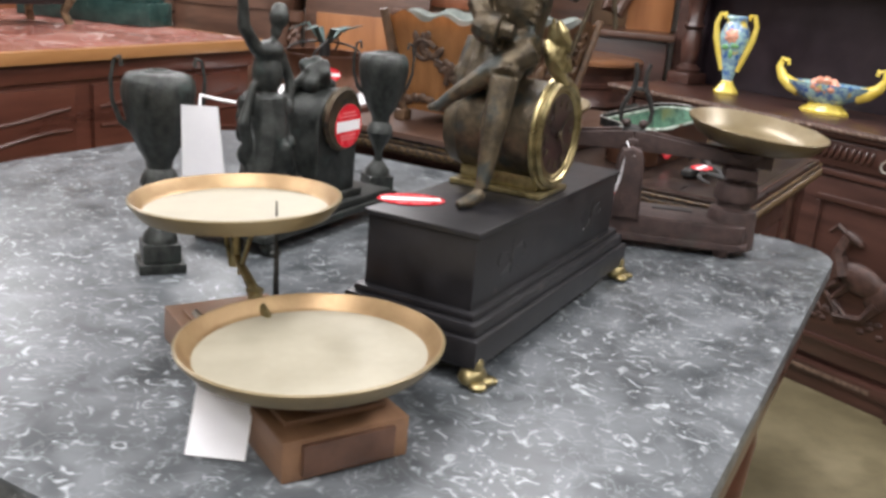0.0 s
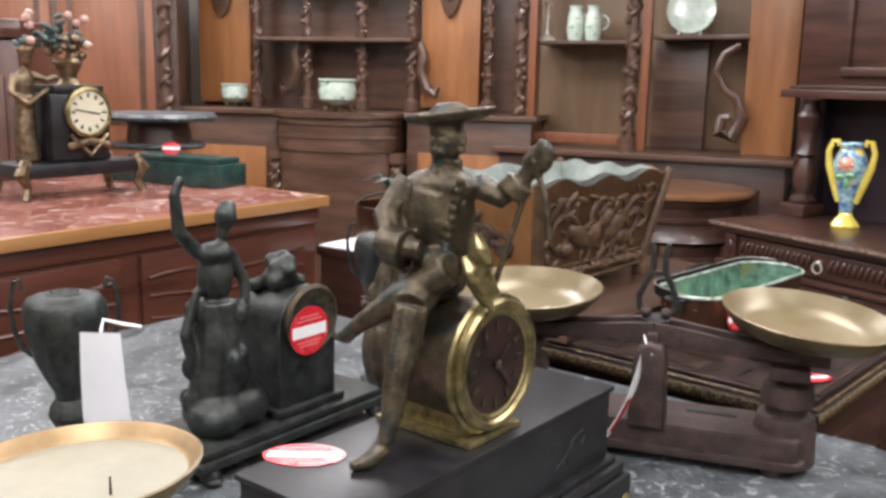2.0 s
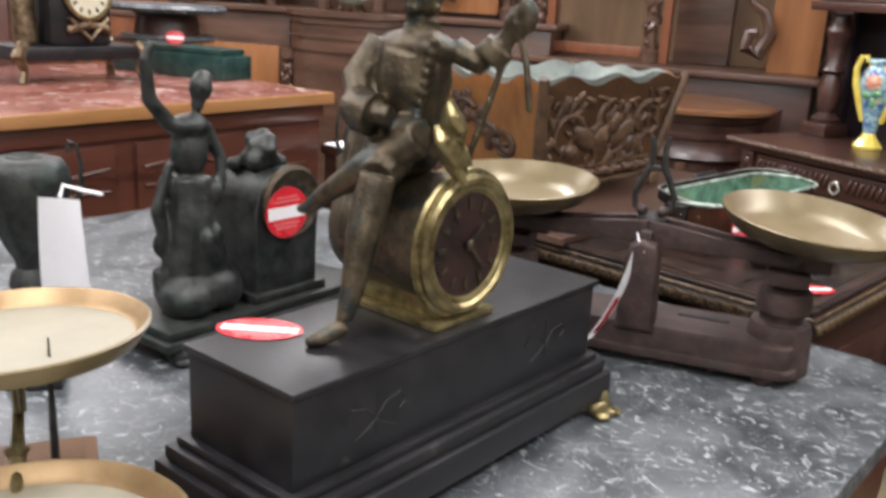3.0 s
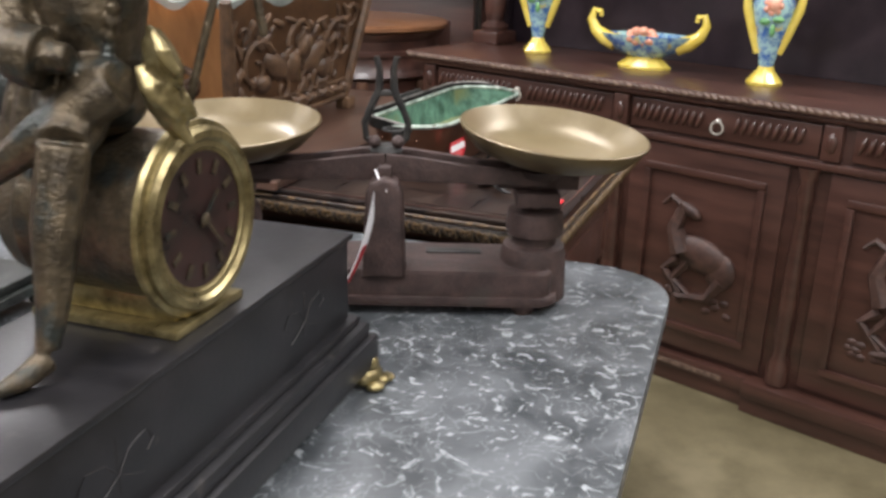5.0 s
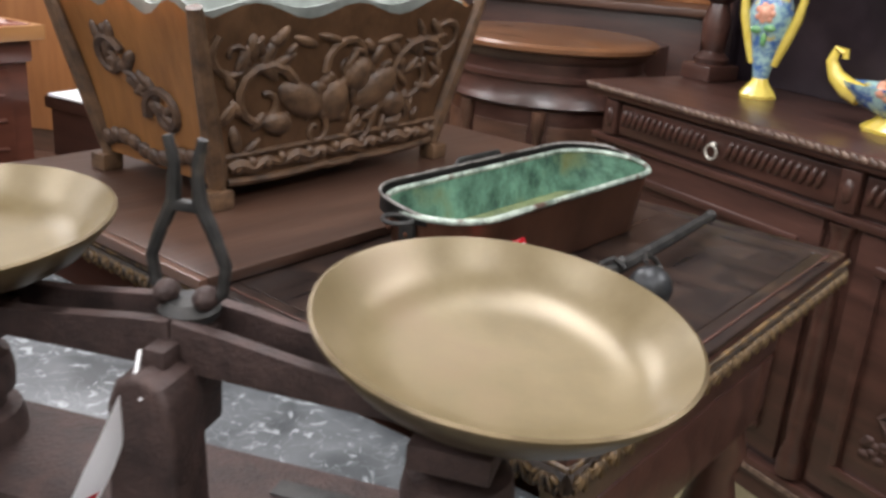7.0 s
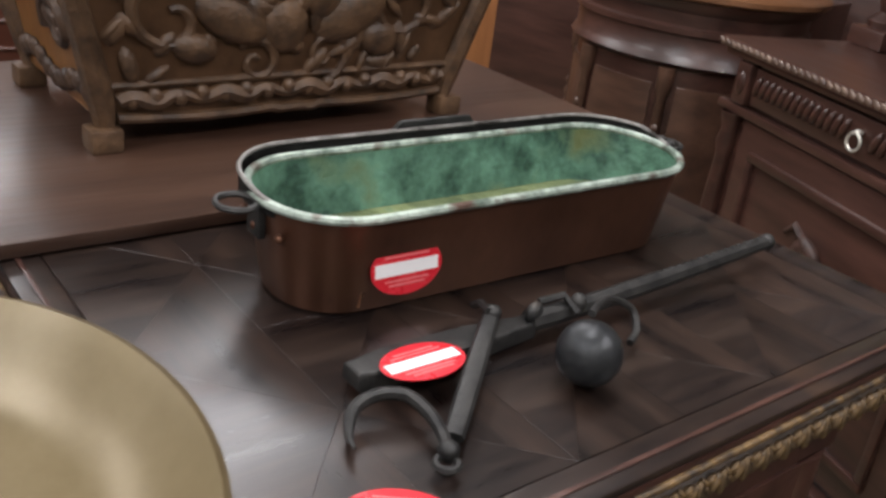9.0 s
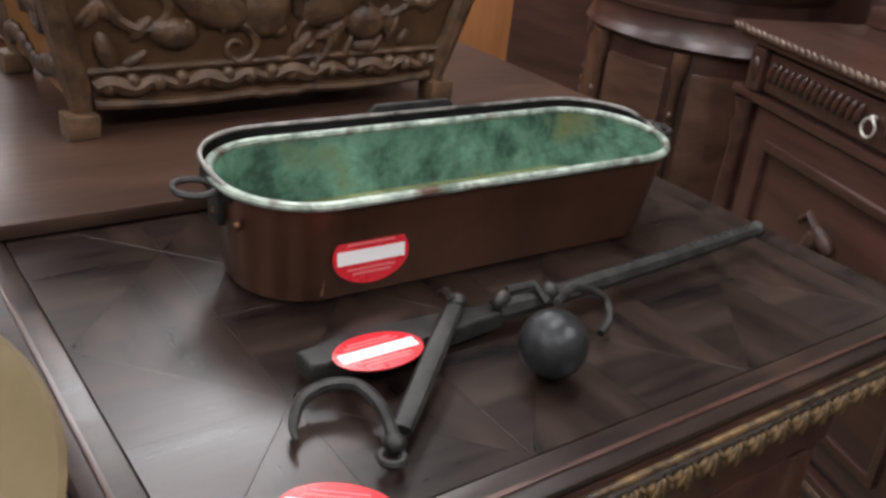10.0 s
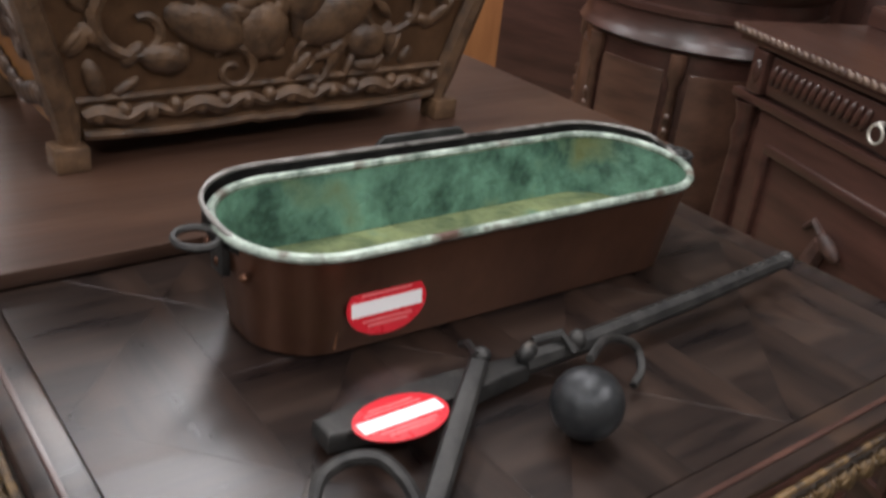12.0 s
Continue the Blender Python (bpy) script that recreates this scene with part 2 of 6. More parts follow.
# ---- mesh helpers ----
def box(x0, x1, y0, y1, z0, z1, bevel=0.0, into=None, seg=2):
    bm = bmesh.new()
    vs = [bm.verts.new(p) for p in ((x0, y0, z0), (x1, y0, z0), (x1, y1, z0), (x0, y1, z0), (x0, y0, z1), (x1, y0, z1), (x1, y1, z1), (x0, y1, z1))]
    for f in ((3, 2, 1, 0), (4, 5, 6, 7), (0, 1, 5, 4), (1, 2, 6, 5), (2, 3, 7, 6), (3, 0, 4, 7)):
        bm.faces.new([vs[i] for i in f])
    if bevel:
        bmesh.ops.bevel(bm, geom=bm.edges[:], offset=bevel, segments=seg, affect="EDGES", profile=0.6)
    return join(into, bm)


def join(into, bm, m=None):
    """Adds bm to into (or returns it) after moving it by m."""
    if m is not None:
        bm.transform(m)
    if into is None:
        return bm
    me = bpy.data.meshes.new("temporary")
    bm.to_mesh(me)
    into.from_mesh(me)
    bpy.data.meshes.remove(me)
    bm.free()
    return into


def lathe(profile, seg=32, sx=1.0, sy=1.0, into=None, m=None, ripple=0.0, lobes=0):
    """A profile of (radius, height) turned round z."""
    bm = bmesh.new()
    rings = []
    for r, z in profile:
        if r < 1e-6:
            rings.append([bm.verts.new((0, 0, z))])
        else:
            row = []
            for i in range(seg):
                a = 2 * math.pi * i / seg
                k = r * (1 + ripple * math.cos(lobes * a))
                row.append(bm.verts.new((k * sx * math.cos(a), k * sy * math.sin(a), z)))
            rings.append(row)
    for a, b in zip(rings, rings[1:]):
        for i in range(seg):
            j = (i + 1) % seg
            if len(a) == 1 and len(b) == 1:
                continue
            if len(a) == 1:
                bm.faces.new((a[0], b[i], b[j]))
            elif len(b) == 1:
                bm.faces.new((a[i], a[j], b[0]))
            else:
                bm.faces.new((a[i], a[j], b[j], b[i]))
    bmesh.ops.recalc_face_normals(bm, faces=bm.faces)
    return join(into, bm, m)


def tube(points, radii, seg=8, into=None, closed=False, flat=1.0):
    """A round bar along points, with a radius at each."""
    pts = [Vector(p) for p in points]
    if not hasattr(radii, "__len__"):
        radii = [radii] * len(pts)
    bm = bmesh.new()
    rings, up = [], Vector((0, 0, 1))
    for i, p in enumerate(pts):
        a, b = pts[max(i - 1, 0)], pts[min(i + 1, len(pts) - 1)]
        if closed:
            a, b = pts[i - 1], pts[(i + 1) % len(pts)]
        d = (b - a).normalized()
        if abs(d.dot(up)) > 0.95:
            up = Vector((0, 1, 0)) if abs(d.y) < 0.9 else Vector((1, 0, 0))
        s = d.cross(up).normalized()
        n = s.cross(d).normalized()
        up = n
        rings.append([bm.verts.new(p + radii[i] * (math.cos(2 * math.pi * k / seg) * s + flat * math.sin(2 * math.pi * k / seg) * n)) for k in range(seg)])
    pairs = list(zip(rings, rings[1:]))
    if closed:
        pairs.append((rings[-1], rings[0]))
    for a, b in pairs:
        for k in range(seg):
            bm.faces.new((a[k], a[(k + 1) % seg], b[(k + 1) % seg], b[k]))
    if not closed:
        bm.faces.new(rings[0])
        bm.faces.new(rings[-1])
    bmesh.ops.recalc_face_normals(bm, faces=bm.faces)
    return join(into, bm)


def blob(x, y, z, rx, ry, rz, into=None, turn=None, seg=14):
    bm = bmesh.new()
    bmesh.ops.create_uvsphere(bm, u_segments=seg, v_segments=max(6, seg // 2 + 2), radius=1)
    m = Matrix.Translation((x, y, z)) @ (turn or Matrix()) @ Matrix.Diagonal((rx, ry, rz, 1))
    return join(into, bm, m)


def slab(outline, z0, z1, bevel=0.0, into=None, seg=3):
    """A plate with the outline [(x, y)...], bevelled along its upper and lower rim."""
    bm = bmesh.new()
    low = [bm.verts.new((x, y, z0)) for x, y in outline]
    high = [bm.verts.new((x, y, z1)) for x, y in outline]
    bm.faces.new(low[::-1])
    bm.faces.new(high)
    n = len(outline)
    for i in range(n):
        bm.faces.new((low[i], low[(i + 1) % n], high[(i + 1) % n], high[i]))
    if bevel:
        rim = [e for e in bm.edges if abs(e.verts[0].co.z - e.verts[1].co.z) < 1e-6]
        bmesh.ops.bevel(bm, geom=rim, offset=bevel, segments=seg, affect="EDGES", profile=0.5)
    bmesh.ops.recalc_face_normals(bm, faces=bm.faces)
    return join(into, bm)


def rounded(hx, hy, r, n=8):
    out = []
    for cx, cy, a0 in ((hx - r, hy - r, 0), (-hx + r, hy - r, 90), (-hx + r, -hy + r, 180), (hx - r, -hy + r, 270)):
        for i in range(n + 1):
            a = radians(a0 + 90 * i / n)
            out.append((cx + r * math.cos(a), cy + r * math.sin(a)))
    return out


def part(name, bm, material, parent, label="", smooth=True, at=None):
    me = bpy.data.meshes.new(name)
    bm.to_mesh(me)
    bm.free()
    me.materials.append(material)
    if smooth:
        me.set_sharp_from_angle(angle=radians(40))
        me.polygons.foreach_set("use_smooth", [True] * len(me.polygons))
        me.set_sharp_from_angle(angle=radians(40))
    ob = new(name, me)
    ob.parent = parent
    if at is not None:
        ob.matrix_basis = at
    return tagged(ob, label=label) if label else ob


def thing(name, m, label, category, group="", kind=""):
    ob = new(name)
    ob.matrix_basis = m
    ob.empty_display_size = 0.05
    return tagged(ob, label, category, group, kind)


def solo(name, bm, material, m, label, category, group="", kind=""):
    ob = part(name, bm, material, None)
    ob.matrix_basis = m
    return tagged(ob, label, category, group, kind)


def pieces(name, me, parent, places):
    """Objects of their own on one shared mesh, one at each place."""
    for m in places:
        ob = new(name, me)
        ob.parent = parent
        ob.matrix_basis = m


def mesh_of(bm, name, material):
    me = bpy.data.meshes.new(name)
    bm.to_mesh(me)
    bm.free()
    me.materials.append(material)
    me.polygons.foreach_set("use_smooth", [True] * len(me.polygons))
    return me


def remesh(ob, size):
    mod = ob.modifiers.new("smooth_skin", "REMESH")
    mod.mode, mod.voxel_size, mod.use_smooth_shade = "VOXEL", size, True
    soft = ob.modifiers.new("soften", "SMOOTH")
    soft.factor, soft.iterations = 0.5, 4
    return ob


def eased(points, n=5):
    """More points along a smooth curve through the given ones."""
    p = [Vector(q) for q in points]
    out = []
    for i in range(len(p) - 1):
        a, b, c, d = p[max(i - 1, 0)], p[i], p[i + 1], p[min(i + 2, len(p) - 1)]
        for j in range(n):
            t = j / n
            out.append(0.5 * (2 * b + (c - a) * t + (2 * a - 5 * b + 4 * c - d) * t * t + (3 * b - a - 3 * c + d) * t ** 3))
    return out + [p[-1]]


def arc(cx, cy, cz, r, a0, a1, n, plane="xz"):
    out = []
    for i in range(n + 1):
        a = radians(a0 + (a1 - a0) * i / n)
        c, s = r * math.cos(a), r * math.sin(a)
        out.append({"xz": (cx + c, cy, cz + s), "xy": (cx + c, cy + s, cz), "yz": (cx, cy + c, cz + s)}[plane])
    return out


def scroll(cx, cz, r, turns, start, y, thick, into, flip=1):
    """A carved volute lying in the plane y."""
    pts, rad = [], []
    n = int(14 * turns)
    for i in range(n + 1):
        k = i / n
        a = start + flip * 2 * math.pi * turns * k
        rr = r * (1 - 0.85 * k)
        pts.append((cx + rr * math.cos(a), y, cz + rr * math.sin(a)))
        rad.append(thick * (1 - 0.45 * k))
    return tube(pts, rad, 6, into)


def sticker(m, rx, ry, label="red oval price sticker with a white bar"):
    """A thin paper oval, face up in its own frame."""
    s = thing("price_sticker", m, label, "sticker", "price stickers")
    oval = [(rx * math.cos(2 * math.pi * i / 36), ry * math.sin(2 * math.pi * i / 36)) for i in range(36)]
    part("paper", slab(oval, 0, 0.0006), RED, s)
    b = box(-rx * 0.88, rx * 0.88, -ry * 0.24, ry * 0.24, 0.0006, 0.0009)
    part("printed_bar", b, BAR, s, "white bar")
    for k, w in ((0.44, 0.62), (0.6, 0.5), (-0.44, 0.62), (-0.6, 0.5)):
        part("print_line", box(-rx * w, rx * w, ry * k - ry * 0.035, ry * k + ry * 0.035, 0.0006, 0.0009), PINK, s)
    return s


# ---- room ----
def setting(name, bm, material, label):
    return tagged(part(name, bm, material, None, smooth=False), label, "room", kind="structure")


setting("floor", box(-6, 5, -3, 7, -0.1, 0.09), FLOOR, "worn olive brown screed floor of the shop")
setting("ceiling", box(-6, 5, -3, 7, 2.8, 2.9), PLASTER, "plain cream ceiling, unseen, closing the room")
setting("wall_north", box(-6, 5, 6.0, 6.2, 0, 2.8), PLASTER, "plain cream wall, unseen, bouncing light back behind cabinets")
setting("wall_south", box(-6, 5, -3.2, -3, 0, 2.8), PLASTER, "plain cream wall, unseen, bouncing light back")
setting("wall_west", box(-6.2, -6, -3, 7, 0, 2.8), PLASTER, "plain cream wall, unseen, bouncing light back")
setting("wall_east", box(5, 5.2, -3, 7, 0, 2.8), PLASTER, "plain cream wall, unseen, bouncing light back")
for lx, ly, power in LAMPS:
    lamp = thing("ceiling_light", pose(lx, ly, 2.8, 0, 0, 8), "white tube ceiling light, switched on", "ceiling light", "tube lights")
    part("housing", box(-0.17, 0.17, -0.8, 0.8, -0.045, 0, 0.006), WHITE, lamp)
    part("diffuser", box(-0.12, 0.12, -0.74, 0.74, -0.053, -0.046), TUBE, lamp, "lit frosted cover")


# ---- grey marble table ----
def marble_table():
    t = thing("marble_table", pose(0.158, 1.41, 0, 0, 0, -18.1), "square table with a grey fossil marble top and wooden apron", "table")
    part("marble_top", slab(rounded(0.722, 0.662, 0.09), 0.858, 0.8855, 0.006), GREY_MARBLE, t, "grey marble top with white flecks and rounded corners")
    part("apron", slab(rounded(0.70, 0.64, 0.085), 0.735, 0.857, 0.004), RED_WOOD, t, "reddish brown wooden apron")
    leg = [(0.0, 0.09), (0.030, 0.09), (0.036, 0.11), (0.024, 0.14), (0.028, 0.3), (0.042, 0.52), (0.030, 0.60), (0.046, 0.64), (0.046, 0.74), (0, 0.74)]
    for sx in (-1, 1):
        for sy in (-1, 1):
            part("leg", lathe(leg, 20, m=pose(0.62 * sx, 0.56 * sy, 0)), RED_WOOD, t)


marble_table()
TOP = 0.8855


# ---- black mantel clock with a seated musketeer-like figure ----
def seated_figure():
    """A seated bronze figure in a broad hat: x towards the dial, -y towards the clock's near end, z up from the drum's top."""
    b = blob(0.002, -0.014, 0.024, 0.040, 0.037, 0.030)
    blob(0.014, -0.022, 0.058, 0.034, 0.028, 0.036, b)
    blob(0.020, -0.028, 0.096, 0.039, 0.029, 0.034, b)
    blob(0.024, -0.028, 0.118, 0.043, 0.028, 0.016, b)
    blob(0.034, -0.034, 0.142, 0.012, 0.012, 0.016, b)
    blob(0.041, -0.037, 0.163, 0.0150, 0.0145, 0.0185, b)
    # waved hair to the collar
    for i in range(9):
        a = 2.0 + 0.36 * i
        for k in range(3):
            blob(0.037 + 0.0145 * math.cos(a), -0.036 + 0.0140 * math.sin(a), 0.170 - 0.009 * k, 0.0055, 0.0055, 0.0055, b, None, 8)
    # buttoned coat: body, shoulders, upright collar
    tube([(0.004, -0.016, 0.026), (0.014, -0.022, 0.056), (0.020, -0.027, 0.090), (0.024, -0.029, 0.116)], [0.037, 0.031, 0.036, 0.031], 20, b)
    lathe([(0.018, 0), (0.015, 0.012), (0.016, 0.016), (0.011, 0.016), (0.011, 0)], 18, into=b, m=pose(0.030, -0.032, 0.128, 0, 8, 0))
    blob(0.0555, -0.039, 0.161, 0.0038, 0.003, 0.0045, b)
    blob(0.053, -0.0385, 0.153, 0.005, 0.005, 0.004, b)
    # hat with a turned-up brim
    lathe([(0, 0.0), (0.032, 0.002), (0.046, 0.006), (0.052, 0.012), (0.050, 0.015), (0.042, 0.010), (0.026, 0.008), (0.021, 0.016), (0.012, 0.021), (0, 0.022)], 36, 0.86, 0.68, b, pose(0.037, -0.036, 0.176, 3, -7, 10), 0.13, 3)
    # arms, the far one holding a staff
    tube([(-0.008, -0.040, 0.120), (-0.020, -0.060, 0.084), (0.002, -0.074, 0.060), (0.034, -0.070, 0.058)], [0.015, 0.016, 0.014, 0.010], 8, b)
    tube([(0.056, -0.014, 0.118), (0.078, -0.006, 0.108), (0.096, 0.002, 0.124), (0.106, 0.004, 0.140)], [0.013, 0.012, 0.010, 0.007], 8, b)
    blob(0.108, 0.004, 0.142, 0.013, 0.009, 0.014, b)
    tube([(0.076, -0.020, 0.004), (0.094, -0.006, 0.08), (0.114, 0.008, 0.165)], 0.0036, 6, b)
    tube([(0.104, 0.004, 0.158), (0.122, 0.004, 0.110), (0.128, 0.006, 0.070)], 0.0036, 6, b)
    blob(0.118, 0.004, 0.150, 0.012, 0.007, 0.016, b)
    # crossed leg, and the leg that reaches down to the base
    tube([(0.0, -0.028, 0.026), (0.036, -0.050, 0.040), (0.056, -0.056, 0.042)], [0.024, 0.021, 0.016], 10, b)
    tube([(0.056, -0.056, 0.040), (0.012, -0.078, 0.010), (-0.030, -0.090, -0.022)], [0.016, 0.015, 0.009], 10, b)
    tube([(-0.030, -0.090, -0.022), (-0.044, -0.094, -0.036), (-0.060, -0.092, -0.040)], [0.009, 0.008, 0.004], 8, b)
    tube([(0.0, -0.030, 0.018), (0.028, -0.066, 0.016), (0.034, -0.084, 0.006)], [0.024, 0.021, 0.017], 10, b)
    tube([(0.034, -0.084, 0.006), (0.034, -0.100, -0.045), (0.035, -0.112, -0.092), (0.036, -0.122, -0.118)], [0.017, 0.016, 0.011, 0.008], 10, b)
    tube([(0.036, -0.122, -0.124), (0.030, -0.140, -0.132), (0.024, -0.156, -0.1345)], [0.009, 0.008, 0.005], 8, b)
    # wide turned-back cuffs, the coat's skirt and a belt pouch
    tube([(-0.010, -0.072, 0.064), (0.004, -0.076, 0.060), (0.018, -0.074, 0.058)], [0.017, 0.020, 0.021], 12, b)
    tube([(0.086, -0.002, 0.112), (0.096, 0.002, 0.124)], [0.016, 0.015], 12, b)
    for i in range(7):
        a = 2.3 + 0.42 * i
        x, y = 0.0 + 0.040 * math.cos(a), -0.016 + 0.038 * math.sin(a)
        tube([(x, y, 0.046), (x * 1.1, y * 1.1, 0.020), (x * 1.25, y * 1.2, -0.012)], [0.009, 0.012, 0.014], 8, b)
    for k in range(6):
        z = 0.044 + 0.014 * k
        tube([(-0.014 + 0.003 * k, -0.044 + 0.001 * k, z), (0.004 + 0.003 * k, -0.0525, z - 0.010), (0.026 + 0.003 * k, -0.050, z - 0.002)], [0.0015, 0.003, 0.0015], 6, b)
    # coat skirts and drapery
    rnd = random.Random(4)
    for i in range(14):
        blob(rnd.uniform(-0.045, 0.03), rnd.uniform(-0.055, 0.03), rnd.uniform(-0.012, 0.05), rnd.uniform(0.010, 0.018), 0.011, rnd.uniform(0.009, 0.016), b, None, 8)
    for i in range(8):
        blob(0.045 + 0.002 * i, -0.046, 0.062 + 0.009 * i, 0.005, 0.006, 0.005, b, None, 6)
    return b


ENGRAVED = mat("worn_engraving", (0.016, 0.015, 0.015), (0.028, 0.026, 0.026), 0.5, 0, 60, bump=0)


def mantel_clock():
    c = thing("mantel_clock", pose(0.497, 1.277, TOP, 0, 0, -18.4), "black slate mantel clock with a brass drum and seated bronze figure", "clock")
    part("base_plinth", box(-0.092, 0.092, -0.248, 0.248, 0.022, 0.055, 0.004), SLATE, c)
    b = box(-0.086, 0.086, -0.241, 0.241, 0.055, 0.070, 0.005)
    box(-0.078, 0.078, -0.233, 0.233, 0.070, 0.078, 0.003, b)
    part("base_moulding", b, SLATE, c)
    b = box(-0.069, 0.069, -0.224, 0.224, 0.078, 0.160, 0.0015)
    box(-0.073, 0.073, -0.228, 0.228, 0.1602, 0.1665, 0.0015, b)
    part("base_block", b, SLATE, c)
    for sgn in (-1, 1):
        for off in (-0.13, 0.13):
            x, b = 0.0693 * sgn, None
            for k in (-1, 1):
                b = tube([(x, off, 0.112), (x, off + 0.012 * k, 0.126), (x, off + 0.030 * k, 0.130), (x, off + 0.038 * k, 0.120), (x, off + 0.030 * k, 0.114)], 0.0005, 4, b)
                tube([(x, off, 0.112), (x, off + 0.016 * k, 0.104), (x, off + 0.026 * k, 0.100)], 0.0005, 4, b)
            tube([(x, off, 0.098), (x, off, 0.140)], 0.0005, 4, b)
            part("engraved_spray", b, ENGRAVED, c, "thin engraved scroll")
    for sx in (-1, 1):
        for sy in (-1, 1):
            f = blob(0, 0, 0.012, 0.010, 0.013, 0.012)
            blob(0.006, 0.004, 0.006, 0.009, 0.008, 0.006, f)
            blob(0.008, -0.006, 0.005, 0.007, 0.007, 0.005, f)
            blob(0.010, 0.010, 0.004, 0.006, 0.006, 0.004, f)
            blob(0.002, 0.0, 0.024, 0.006, 0.008, 0.010, f)
            f.transform(Matrix.Diagonal((1.5, 1.5, 1.0, 1)))
            part("foot", f, BRASS, c, "brass paw foot", at=pose(0.084 * sx, 0.236 * sy, 0, 0, 0, 0 if sx > 0 else 180))
    # brass block, drum and bezel; the drum's axis is x
    b = box(-0.066, 0.060, -0.045, 0.045, 0.167, 0.174, 0.002)
    box(-0.058, 0.050, -0.032, 0.032, 0.174, 0.193, 0.003, b)
    part("drum_stand", b, BRASS, c, "brass block under the drum")
    turn = pose(0, 0, 0.2445, 0, 90, 0)
    prof = [(0, -0.085), (0.040, -0.083), (0.056, -0.076), (0.060, -0.060), (0.063, -0.055), (0.060, -0.050), (0.062, 0.020), (0.062, 0.048), (0.0, 0.048)]
    part("drum", lathe(prof, 40, m=turn), BRONZE, c, "bronze drum case")
    prof = [(0.060, 0.046), (0.069, 0.047), (0.073, 0.050), (0.072, 0.054), (0.068, 0.055), (0.068, 0.059), (0.065, 0.062), (0.060, 0.062), (0.057, 0.059), (0.053, 0.059), (0.052, 0.0575), (0.050, 0.0572)]
    part("bezel", lathe(prof, 56, m=turn), BRASS, c, "polished stepped brass bezel")
    face = part("dial", lathe([(0, 0.055), (0.052, 0.055), (0.052, 0.0565), (0, 0.0565)], 40, m=turn), DIAL_DARK, c, "dark red-brown dial")
    b = None
    for h in range(12):
        a = radians(30 * h)
        q = pose(0.0575, 0, 0.2445) @ pose(0, 0, 0, 30 * h, 0, 0)
        nb = box(-0.0004, 0.0004, -0.0026, 0.0026, 0.034, 0.045)
        b = join(b, nb, q)
    part("numerals", b, BRONZE, face, "dull bronze numerals")
    b = join(None, box(-0.0004, 0.0006, -0.0015, 0.0015, -0.006, 0.026), pose(0.059, 0, 0.2445, -48, 0, 0))
    join(b, box(-0.0004, 0.0006, -0.0012, 0.0012, -0.006, 0.036), pose(0.0602, 0, 0.2445, -140, 0, 0))
    join(b, blob(0, 0, 0, 0.002, 0.005, 0.005), pose(0.060, 0, 0.2445))
    part("watch_hands", b, BRONZE, face, "dull bronze pointers")
    fig = part("figure", seated_figure(), BRONZE, c, "bronze seated figure in a tricorne hat", at=pose(-0.018, 0.0, 0.306))
    remesh(fig, 0.0019)
    b = None
    rnd = random.Random(6)
    for i in range(20):
        z = rnd.uniform(-0.034, 0.034)
        x, y = 0.058 + rnd.uniform(-0.008, 0.010), -0.034 + rnd.uniform(-0.009, 0.009)
        b = tube([(x - 0.010, y, 0.352 + z + 0.010), (x, y - 0.004, 0.352 + z - 0.004), (x + 0.008, y, 0.352 + z - 0.018)], [0.003, 0.0065, 0.0035], 6, b)
    remesh(part("drapery", b, BRASS, c, "gilt drapery bundle"), 0.0022)
    return c


mantel_clock()


# ---- dark figural clock with two urns ----
def standing_figure():
    b = blob(0, 0, 0.030, 0.050, 0.048, 0.040)
    blob(-0.006, 0.016, 0.070, 0.042, 0.040, 0.034, b)
    blob(0.016, -0.016, 0.024, 0.042, 0.038, 0.030, b)
    blob(0.02, 0.03, 0.03, 0.036, 0.034, 0.034, b)
    tube([(0, 0, 0.05), (0.004, 0.004, 0.12), (0.0, 0.004, 0.18)], [0.040, 0.034, 0.028], 10, b)
    blob(0.0, 0.002, 0.212, 0.023, 0.026, 0.036, b)
    blob(0.002, 0.0, 0.246, 0.022, 0.030, 0.016, b)
    blob(0.006, 0.012, 0.274, 0.009, 0.009, 0.012, b)
    blob(0.008, 0.016, 0.294, 0.015, 0.016, 0.018, b)
    blob(0.004, 0.022, 0.306, 0.013, 0.013, 0.010, b)
    tube([(0.0, -0.024, 0.248), (0.0, -0.054, 0.282), (0.002, -0.060, 0.330), (0.004, -0.050, 0.352)], [0.011, 0.010, 0.008, 0.005], 8, b)
    tube([(0.0, 0.026, 0.246), (0.008, 0.046, 0.200), (0.016, 0.040, 0.160)], [0.010, 0.009, 0.007], 8, b)
    tube([(-0.004, -0.024, 0.20), (-0.006, -0.044, 0.14), (-0.004, -0.030, 0.08), (0.0, -0.040, 0.05)], [0.006, 0.009, 0.008, 0.006], 8, b)
    rnd = random.Random(9)
    for i in range(26):
        a = rnd.uniform(0, 6.28)
        h = rnd.uniform(0.02, 0.18)
        r = 0.046 - 0.07 * h
        blob(r * math.cos(a), r * math.sin(a), h, 0.010, 0.009, 0.016, b, seg=8)
    return b


